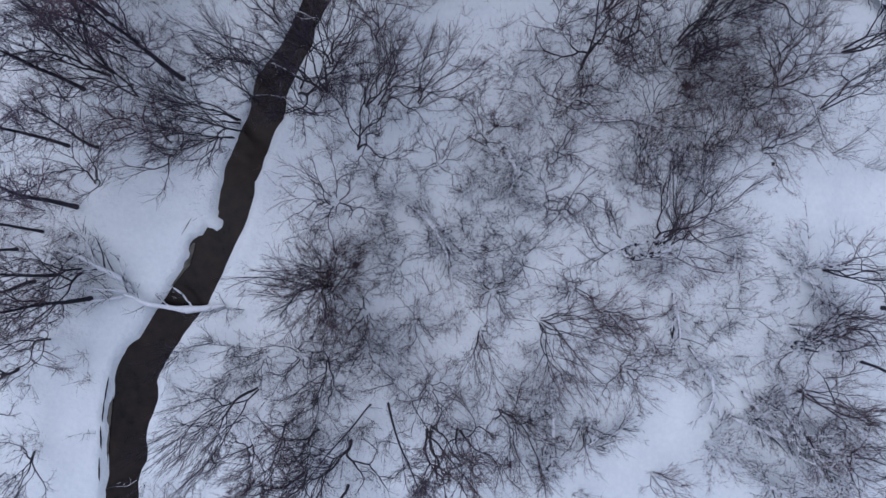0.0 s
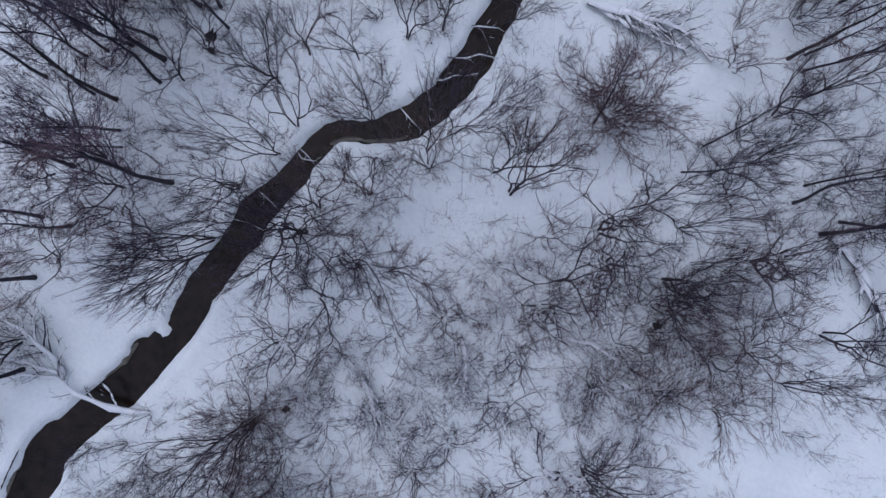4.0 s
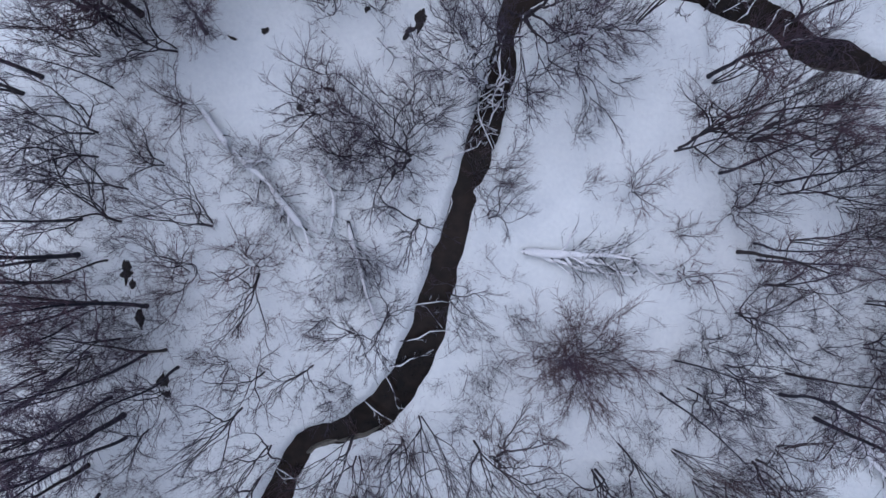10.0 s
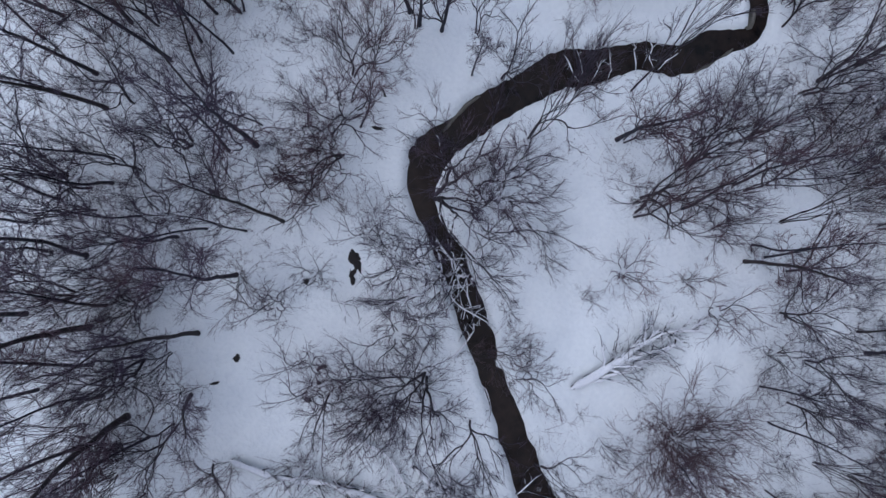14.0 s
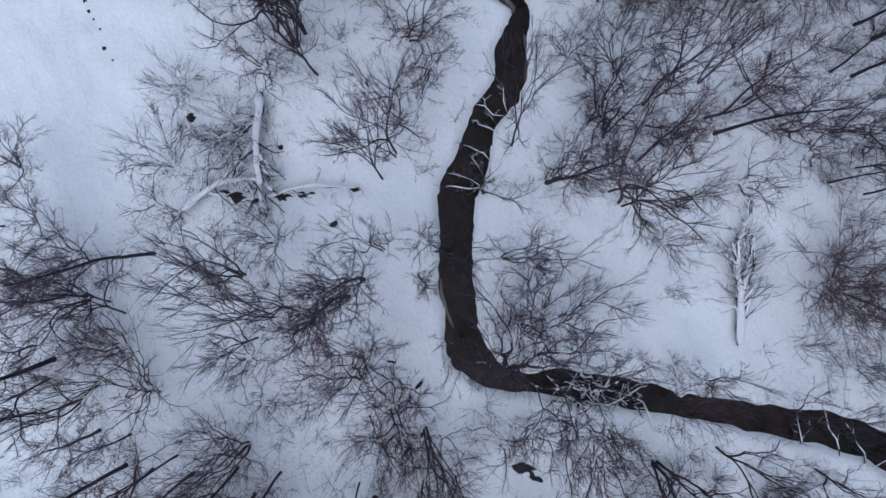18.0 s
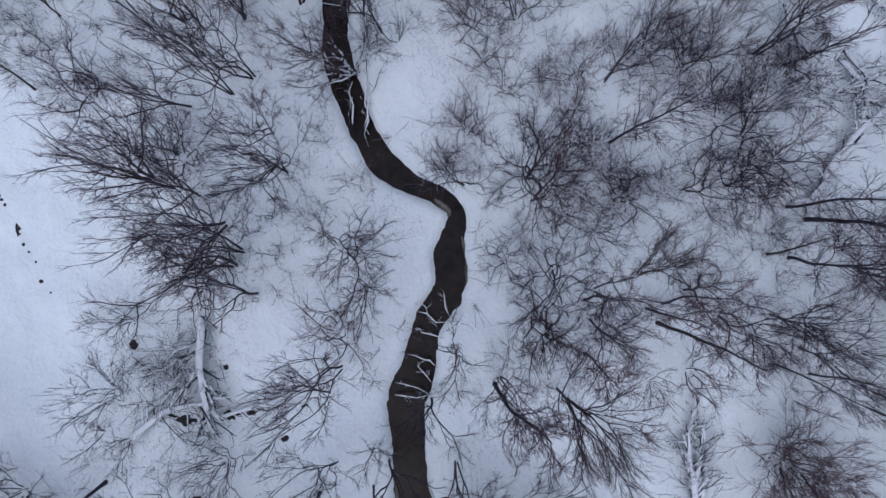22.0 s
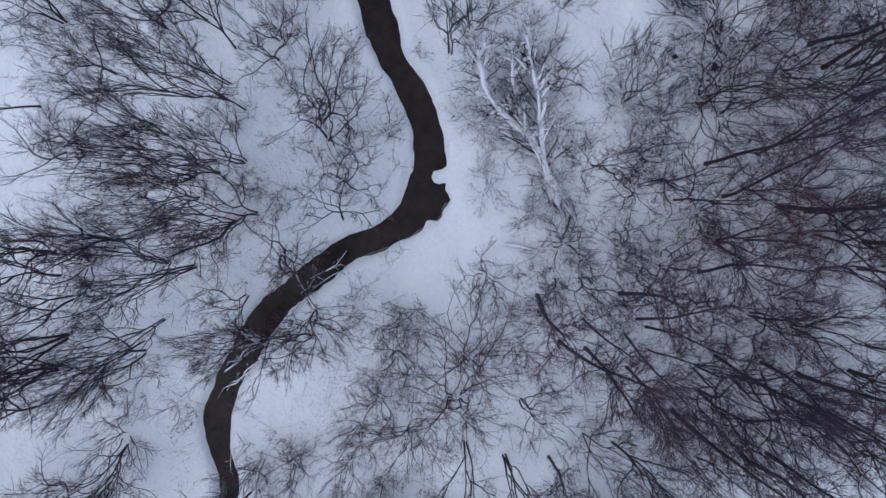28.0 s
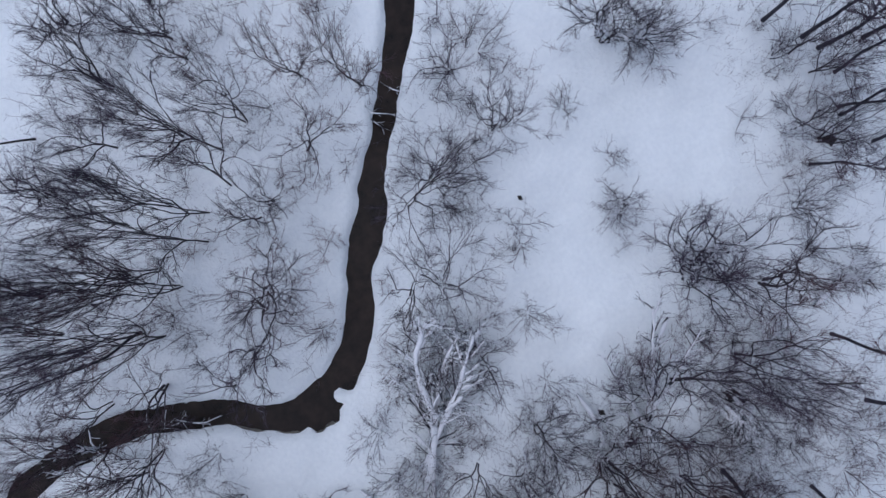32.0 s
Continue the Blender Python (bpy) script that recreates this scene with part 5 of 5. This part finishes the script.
def build_brushwood(count):
    """Low tangled brush between the trees, too fine to tell apart."""
    rnd = random.Random(23)
    mesh, made = Tubes(), 0
    stands = [p for p in PLACES]
    while made < count:
        u, v = stands[rnd.randrange(len(stands))]
        x, y = u + rnd.gauss(0, 2.2), v + rnd.gauss(0, 2.2)
        if any(((x - a) / p) ** 2 + ((y - b) / q) ** 2 < 1 for a, b, p, q in GLADES) and rnd.random() < 0.85:
            continue
        if np.min(np.hypot(COURSE[:, 0] - x, COURSE[:, 1] - y) - COURSE[:, 2]) < 0.6:
            continue
        made += 1
        base = Vector((x, y, float(lie(x, y)) - 0.1))
        for _ in range(rnd.randint(3, 6)):
            end = base + Vector((rnd.gauss(0, 0.8), rnd.gauss(0, 0.8), rnd.uniform(0.7, 2.2)))
            mesh.spike(base, end, 0.012, 0.007)
            for _ in range(8):
                p = base.lerp(end, rnd.uniform(0.25, 1))
                tip = p + Vector((rnd.gauss(0, 0.38), rnd.gauss(0, 0.38), rnd.uniform(0.0, 0.5)))
                mesh.spike(p, tip, 0.0085, 0)
    tagged(link("brushwood", mesh.verts, mesh.faces, TWIG, smooth=False), "tangled low leafless brush in the snow", "brushwood", kind="stuff")


build_brushwood(4600)

fallen([(-14.7, -4.2), (-16.4, -4.5), (-17.9, -4.5), (-19.5, -4.3), (-20.9, -3.8), (-21.7, -3.5)], 0.24, 5, "birch", 0.5)
fallen([(-21.3, -3.5), (-21.5, -2.8), (-22.5, -2.1), (-23.9, -1.5), (-24.9, -0.8), (-25.9, -0.6)], 0.24, 14, "birch", 1.0)
fallen([(-21.5, -3.4), (-23.6, -3.3), (-25.6, -3.1), (-27.0, -3.5)], 0.13, 10, "birch", 0.8)
fallen([(-21.6, -3.6), (-23.2, -4.0), (-24.3, -4.4), (-25.2, -4.9)], 0.13, 8, "birch", 0.6)
fallen([(-23.8, -1.4), (-24.3, -0.3), (-24.6, 0.7)], 0.09, 6, "birch", 0.6)
fallen([(7.0, 34.5), (11.3, 34.5), (14.4, 34.4), (17.1, 33.0)], 0.22, 18, "snow")
fallen([(9.1, 34.4), (12.0, 34.0), (14.8, 33.2)], 0.18, 14, "snow")
fallen([(-0.6, 30.2), (2.0, 30.5)], 0.07, 3, "branch")
fallen([(-1.6, 27.4), (2.0, 28.5)], 0.07, 3, "branch")
fallen([(-2.3, 25.6), (0.8, 26.7)], 0.07, 3, "branch")
fallen([(-2.6, 25.0), (-1.2, 22.4)], 0.07, 3, "branch")
fallen([(-3.8, 22.9), (-1.6, 21.6)], 0.07, 3, "branch")
fallen([(-10.1, 17.8), (-7.7, 16.7)], 0.07, 3, "branch")
fallen([(-13.5, 11.3), (-10.3, 11.2)], 0.07, 3, "branch")
fallen([(-0.5, 30.4), (1.5, 28.7)], 0.07, 3, "branch")
fallen([(2.3, 44.8), (5.6, 47.2)], 0.04, 6, "branch")
fallen([(2.7, 44.2), (4.9, 42.6)], 0.04, 6, "branch")
fallen([(3.0, 45.0), (5.1, 44.6)], 0.04, 6, "branch")
fallen([(3.6, 48.0), (5.7, 46.2)], 0.04, 6, "branch")
fallen([(3.4, 47.0), (3.0, 44.7)], 0.04, 6, "branch")
fallen([(4.0, 48.5), (5.0, 44.9)], 0.04, 6, "branch")
fallen([(2.0, 43.8), (5.4, 45.4)], 0.04, 6, "branch")
fallen([(1.9, 46.6), (5.7, 43.8)], 0.04, 6, "branch")
fallen([(-11.4, 38.0), (-10.0, 36.5), (-8.7, 35.0)], 0.38, 4, "snow")
fallen([(-5.8, 35.9), (-5.2, 33.9), (-4.4, 31.7)], 0.22, 8, "snow")
fallen([(-16.8, 43.3), (-13.8, 40.0), (-11.1, 37.9), (-8.5, 34.7)], 0.22, 10, "snow")
fallen([(-5.1, 33.8), (-4.1, 30.8), (-3.0, 27.8)], 0.16, 8, "snow")
fallen([(29.6, 23.5), (32.9, 21.3), (35.6, 18.4), (37.5, 14.9)], 0.27, 8, "snow")
fallen([(31.9, 21.9), (34.7, 19.1), (37.5, 15.8)], 0.22, 8, "snow")
fallen([(27.6, -4.7), (30.0, -5.2), (32.9, -6.2)], 0.22, 8, "snow")
fallen([(9.5, -8.2), (9.8, -12.0), (10.1, -16.2)], 0.16, 8, "snow")
fallen([(25.3, -10.0), (28.0, -11.7), (29.8, -14.2)], 0.19, 8, "snow")
fallen([(26.1, 14.8), (25.5, 12.0), (24.4, 10.9)], 0.16, 6, "snow")
fallen([(12.2, 10.2), (14.9, 10.4), (17.8, 9.7), (20.0, 9.1)], 0.19, 10, "snow")
fallen([(-0.9, 3.4), (0.7, 1.7), (2.1, -1.4)], 0.16, 6, "snow")
fallen([(27.4, 68.7), (23.7, 69.1), (18.9, 69.0)], 0.35, 18, "snow")
fallen([(19.0, 75.0), (20.9, 72.0), (21.0, 68.7)], 0.27, 12, "snow")
fallen([(19.7, 68.8), (20.3, 65.6), (20.0, 61.8)], 0.16, 8, "snow")
fallen([(7.1, 34.4), (11.0, 34.4), (14.5, 34.7)], 0.23, 16, "snow")
fallen([(8.4, 34.1), (11.6, 33.4), (15.0, 33.1)], 0.18, 10, "snow")
fallen([(36.4, 35.3), (38.3, 34.2), (39.3, 32.1), (38.1, 27.6)], 0.20, 10, "snow")
fallen([(34.6, 39.5), (36.2, 38.5), (38.4, 40.4)], 0.18, 9, "snow")
fallen([(38.6, 40.7), (36.7, 39.5), (36.6, 37.4)], 0.18, 9, "snow")
fallen([(36.5, 35.4), (38.0, 34.4), (39.2, 32.3)], 0.18, 8, "snow")
fallen([(44.3, 23.2), (42.2, 22.8), (40.1, 22.8)], 0.22, 8, "snow")
fallen([(41.1, 19.3), (38.4, 18.0), (34.8, 19.1)], 0.20, 10, "snow")
fallen([(65.8, 46.1), (67.8, 50.5), (67.9, 55.2), (69.5, 58.0)], 0.30, 34, "snow", 3.2)
fallen([(65.8, 46.9), (68.0, 50.0), (70.3, 52.9), (72.3, 56.2)], 0.27, 30, "snow", 3.5)
fallen([(67.7, 50.1), (69.1, 53.7), (71.4, 56.5)], 0.19, 20, "snow", 2.5)
fallen([(66.6, 46.8), (65.9, 44.4), (65.1, 42.8)], 0.16, 8, "snow")
fallen([(47.7, 16.6), (48.8, 15.6), (50.0, 14.0)], 0.24, 5, "snow")
fallen([(45.0, 23.3), (42.9, 22.9), (41.2, 22.6), (42.2, 19.8)], 0.18, 8, "snow")
fallen([(40.4, 19.8), (38.6, 18.5), (35.9, 18.4)], 0.19, 10, "snow")
fallen([(87.4, 46.5), (88.2, 44.8), (89.2, 43.2)], 0.20, 10, "snow")
fallen([(89.0, 46.3), (89.5, 44.6), (89.5, 42.2)], 0.19, 8, "snow")
fallen([(61.3, 47.4), (62.3, 45.8), (63.9, 44.4)], 0.16, 6, "snow")
fallen([(1.7, 38.4), (1.4, 36.4), (0.1, 35.6)], 0.07, 4, "branch")
fallen([(3.9, 47.4), (2.9, 45.0), (4.4, 41.3)], 0.08, 6, "branch")
fallen([(5.1, 46.3), (2.9, 44.2), (4.4, 43.0)], 0.07, 5, "branch")
fallen([(19.8, 55.6), (19.4, 52.9)], 0.07, 4, "branch")
fallen([(25.9, 52.9), (24.6, 50.9)], 0.06, 4, "branch")
fallen([(43.1, 57.6), (44.0, 54.9)], 0.08, 4, "branch")
fallen([(36.1, 51.7), (34.4, 50.1)], 0.05, 4, "branch")
fallen([(49.5, 56.2), (52.1, 55.1)], 0.06, 4, "branch")
fallen([(40.3, 56.2), (43.1, 55.7)], 0.06, 4, "branch")
fallen([(43.9, 55.1), (47.4, 53.6)], 0.07, 6, "branch")
fallen([(39.4, 55.0), (45.1, 54.5)], 0.07, 6, "branch")
fallen([(69.7, 74.1), (71.6, 72.6)], 0.07, 4, "branch")
fallen([(69.6, 73.0), (71.1, 71.6)], 0.07, 4, "branch")
fallen([(71.2, 75.3), (72.8, 74.4)], 0.06, 4, "branch")
fallen([(-10.1, 17.2), (-7.8, 16.8)], 0.06, 3, "branch")
fallen([(-22.8, -17.9), (-20.4, -17.1)], 0.05, 3, "branch")
fallen([(-12.0, 13.9), (-9.5, 12.7)], 0.07, 4, "branch")
fallen([(18.6, -2.5), (18.9, -4.2), (19.2, -5.9)], 0.18, 12, "snow")
fallen([(19.9, -6.3), (21.7, -9.3), (21.1, -11.6)], 0.18, 12, "snow")
fallen([(24.0, -9.6), (26.7, -12.8), (30.0, -15.7)], 0.18, 12, "snow")
fallen([(27.1, -10.8), (29.1, -13.8), (32.5, -16.9)], 0.18, 12, "snow")
fallen([(23.2, -11.6), (25.8, -12.6), (28.5, -13.2)], 0.18, 12, "snow")
fallen([(8.1, -12.1), (9.8, -14.6), (9.2, -16.9)], 0.18, 12, "snow")
fallen([(14.0, -13.4), (15.6, -11.7)], 0.18, 12, "snow")
fallen([(11.7, -14.5), (13.6, -13.0)], 0.18, 12, "snow")
fallen([(27.7, -0.6), (29.9, -2.2), (30.9, -4.8)], 0.18, 12, "snow")
fallen([(16.7, 8.9), (19.3, 8.1), (20.1, 9.9)], 0.18, 12, "snow")
fallen([(19.3, 6.0), (22.3, 8.7), (24.4, 9.6)], 0.18, 12, "snow")
fallen([(5.6, 8.1), (6.7, 6.0), (7.0, 3.9)], 0.18, 12, "snow")
fallen([(-1.0, 3.3), (0.7, 2.1), (2.0, -0.0)], 0.18, 12, "snow")
fallen([(25.1, -16.4), (27.7, -17.2), (30.3, -18.5)], 0.18, 12, "snow")
fallen([(33.4, 26.9), (32.1, 24.6), (32.1, 22.0)], 0.16, 12, "snow")
fallen([(45.2, 22.7), (43.5, 20.6), (41.3, 20.7)], 0.16, 12, "snow")
fallen([(39.4, 31.5), (37.7, 29.0), (37.2, 27.2)], 0.16, 12, "snow")
fallen([(32.0, 39.1), (31.5, 37.3), (32.7, 35.4)], 0.16, 12, "snow")
fallen([(30.3, 24.7), (30.4, 22.1), (28.7, 19.7)], 0.16, 12, "snow")
fallen([(37.4, 41.5), (36.5, 39.0), (36.9, 36.4)], 0.16, 12, "snow")
fallen([(42.5, 26.7), (40.8, 23.8), (38.3, 23.4)], 0.16, 12, "snow")
fallen([(45.3, 18.6), (43.6, 15.7), (40.1, 15.4)], 0.16, 12, "snow")
fallen([(86.2, 53.1), (84.3, 51.1), (82.7, 48.6)], 0.16, 14, "snow")
fallen([(90.0, 48.5), (90.4, 45.8), (88.9, 43.7)], 0.16, 14, "snow")
fallen([(78.3, 49.5), (79.1, 46.6), (77.9, 44.0)], 0.16, 14, "snow")
fallen([(96.6, 50.8), (98.7, 51.9), (100.8, 51.7)], 0.16, 14, "snow")
fallen([(-8.5, 40.2), (-6.9, 37.5), (-7.1, 34.5)], 0.14, 10, "snow")
fallen([(-4.4, 49.3), (-3.1, 47.9), (-1.1, 48.5)], 0.14, 10, "snow")
fallen([(-2.0, 41.3), (-2.3, 38.0), (-3.9, 35.9)], 0.14, 10, "snow")
fallen([(24.2, 51.4), (25.5, 52.1), (26.4, 52.6)], 0.07, 5, "branch")
fallen([(25.0, 50.7), (27.2, 50.8)], 0.05, 4, "branch")
fallen([(20.5, 52.7), (21.8, 53.6)], 0.05, 5, "branch")
fallen([(0.6, 40.5), (3.6, 42.6), (5.1, 46.1)], 0.08, 8, "branch")
fallen([(1.7, 41.7), (4.6, 42.8)], 0.06, 6, "branch")
fallen([(2.3, 44.6), (5.3, 45.0)], 0.06, 5, "branch")
fallen([(4.4, 49.4), (4.4, 46.4), (3.0, 42.9)], 0.07, 8, "branch")
fallen([(5.3, 48.4), (4.1, 45.0), (4.4, 41.6)], 0.06, 8, "branch")
fallen([(19.0, 53.8), (19.9, 53.1), (20.6, 55.2)], 0.05, 4, "branch")
fallen([(23.5, 51.4), (24.4, 52.7), (24.7, 53.3)], 0.05, 4, "branch")
fallen([(21.3, 51.9), (22.7, 53.6), (23.0, 54.5)], 0.05, 5, "branch")
fallen([(50.2, 55.1), (49.0, 55.8), (49.3, 56.9)], 0.05, 4, "branch")
fallen([(49.1, 56.0), (50.9, 55.7), (52.9, 55.3)], 0.06, 5, "branch")
fallen([(39.9, 55.9), (42.8, 55.8), (44.6, 55.8)], 0.06, 5, "branch")
fallen([(46.4, 55.5), (49.6, 55.3), (51.7, 54.7)], 0.05, 5, "branch")
fallen([(38.6, 55.2), (41.9, 54.5), (44.6, 52.5)], 0.06, 7, "branch")
fallen([(82.1, 45.1), (83.3, 48.4), (84.0, 51.3), (84.6, 54.4)], 0.22, 16, "snow", 3.0)
fallen([(82.3, 45.9), (81.6, 48.6), (80.6, 52.0)], 0.17, 14, "snow", 2.5)
fallen([(82.9, 46.8), (85.4, 49.3), (87.5, 51.9)], 0.17, 14, "snow", 2.5)
fallen([(87.7, 46.9), (88.4, 45.3), (89.3, 43.9)], 0.17, 8, "snow", 0.6)
fallen([(90.6, 46.4), (89.2, 45.2), (88.0, 44.3)], 0.17, 8, "snow", 0.6)

bare_spots_and_gaps([
    (-1.4, 50.8, 0.41, 1.00, -20),
    (-2.3, 49.9, 0.21, 0.58, -20),
    (-12.6, 49.4, 0.29, 0.25, -20),
    (-5.3, 51.4, 0.21, 0.21, -20),
    (-7.5, 45.4, 0.21, 0.17, -20),
    (-9.9, 44.1, 0.33, 0.21, -20),
    (-8.6, 44.6, 0.17, 0.17, -20),
    (-14.9, 48.7, 0.41, 0.12, -20),
    (-21.7, 31.7, 0.25, 0.58, 6),
    (-21.1, 30.5, 0.33, 0.33, 6),
    (-20.4, 28.0, 0.29, 0.58, 6),
    (-18.8, 23.5, 0.33, 0.41, 6),
    (-18.3, 22.6, 0.33, 0.29, 6),
    (25.9, 74.1, 0.34, 0.34, -103),
    (23.4, 67.6, 0.25, 0.21, -103),
    (7.0, 60.0, 0.50, 0.13, -103),
    (17.4, 64.1, 0.29, 0.21, -103),
    (39.5, 83.2, 0.34, 0.59, -103),
    (38.1, 82.8, 0.17, 0.34, -103),
])
bare_spots_and_gaps([
    (35.5, 81.7, 0.21, 0.17, -103),
    (34.3, 81.4, 0.13, 0.13, -103),
    (31.4, 80.3, 0.17, 0.13, -103),
    (19.9, 71.2, 0.84, 0.42, -103),
    (19.6, 69.7, 0.34, 0.25, -103),
    (19.8, 67.9, 0.59, 0.38, -103),
    (19.8, 66.2, 0.59, 0.25, -103),
    (19.9, 62.2, 0.34, 0.17, -103),
    (-1.5, 51.1, 0.50, 0.34, -103),
    (39.9, 83.6, 0.17, 0.17, -103),
    (39.4, 83.4, 0.17, 0.21, -103),
    (38.7, 83.0, 0.17, 0.17, -103),
    (37.8, 82.6, 0.13, 0.13, -103),
    (37.4, 82.4, 0.08, 0.13, -103),
    (35.8, 81.8, 0.13, 0.13, -103),
    (35.1, 81.6, 0.08, 0.08, -103),
    (33.7, 81.1, 0.08, 0.08, -103),
    (32.9, 80.6, 0.08, 0.08, -103),
    (30.5, 79.7, 0.08, 0.08, -103),
])
bare_spots_and_gaps([
    (20.3, 71.9, 0.38, 0.17, -103),
    (19.7, 70.5, 0.38, 0.17, -103),
    (19.8, 67.3, 0.38, 0.13, -103),
    (19.9, 65.5, 0.42, 0.13, -103),
    (17.5, 63.9, 0.34, 0.25, -80),
    (25.8, 74.1, 0.29, 0.29, -80),
    (35.3, 81.8, 0.13, 0.42, -80),
    (-5.1, -1.0, 0.38, 0.29, 2),
    (26.2, 7.5, 0.17, 0.29, 2),
    (18.8, -5.3, 0.21, 0.59, 2),
    (19.4, 13.3, 0.42, 0.34, 2),
    (-1.2, 51.0, 0.42, 0.25, -65),
    (-2.0, 50.1, 0.17, 0.67, -65),
    (-7.6, 60.7, 1.09, 0.21, -65),
    (0.4, 59.3, 0.75, 0.13, -38),
    (1.5, 58.1, 0.33, 0.13, -38),
    (5.2, 58.2, 0.58, 0.13, -38),
    (-12.7, 49.3, 0.33, 0.21, -38),
    (-9.9, 44.0, 0.38, 0.21, -38),
])
bare_spots_and_gaps([
    (-8.5, 44.6, 0.21, 0.17, -38),
    (-20.5, 28.2, 0.33, 0.66, 1),
    (-21.6, 31.3, 0.41, 0.74, 1),
    (-18.6, 23.5, 0.41, 0.66, 1),
    (-7.8, 45.5, 0.41, 0.17, 1),
    (-5.4, 51.4, 0.12, 0.33, 1),
    (81.1, 45.0, 0.37, 0.37, -31),
    (78.5, 64.5, 0.21, 0.12, -31),
    (89.1, 46.3, 0.58, 0.58, -31),
    (89.2, 46.0, 0.83, 0.66, -17),
    (78.5, 64.4, 0.25, 0.12, -17),
    (101.0, 62.0, 0.58, 0.42, -17),
    (79.7, 47.7, 0.33, 0.21, -47),
    # no soil here: dark strips that paint the shaded undercut gap behind the bank
    (-23.3, -14.1, 0.035, 0.85, 3),
    (-23.2, -12.3, 0.03, 0.95, -4),
    (-23.0, -10.6, 0.03, 0.75, -8),
    (-23.35, -16.4, 0.04, 0.8, 2),
    (-17.6, 1.5, 0.035, 0.80, -28),
])


# ---- undergrowth: thin dead stalks through the snow, in drifts ----
def build_undergrowth():
    rnd = np.random.RandomState(4)
    x, y = rnd.uniform(-38, 110, 130000), rnd.uniform(-25, 96, 130000)
    keep = (wave(x, y, 14, 21) + 0.5 * wave(x, y, 4, 22) > 0.25) & (from_water(x, y)[0] > 0.4)
    for a, b, p, q in GLADES:
        keep &= ((x - a) / p) ** 2 + ((y - b) / q) ** 2 > 1.1
    x, y = x[keep], y[keep]
    base = np.stack([x, y, lie(x, y) - 0.05], 1)
    tip = base + np.stack([rnd.normal(0, 0.45, len(x)), rnd.normal(0, 0.45, len(x)), rnd.uniform(0.25, 1.1, len(x))], 1)
    a, r = rnd.uniform(0, 6.28, len(x)), 0.009
    corners = [base + np.stack([r * np.cos(a + k), r * np.sin(a + k), 0 * a], 1) for k in (0.0, 2.1, 4.2)]
    verts = np.stack([*corners, tip], 1).reshape(-1, 3)
    i = np.arange(len(x)) * 4
    faces = np.concatenate([np.stack([i, i + 1, i + 3], 1), np.stack([i + 1, i + 2, i + 3], 1)])
    ob = link("undergrowth", verts.tolist(), faces.tolist(), TWIG, smooth=False)
    tagged(ob, "thin dead stalks sticking out of the snow", "undergrowth", kind="stuff")


build_undergrowth()
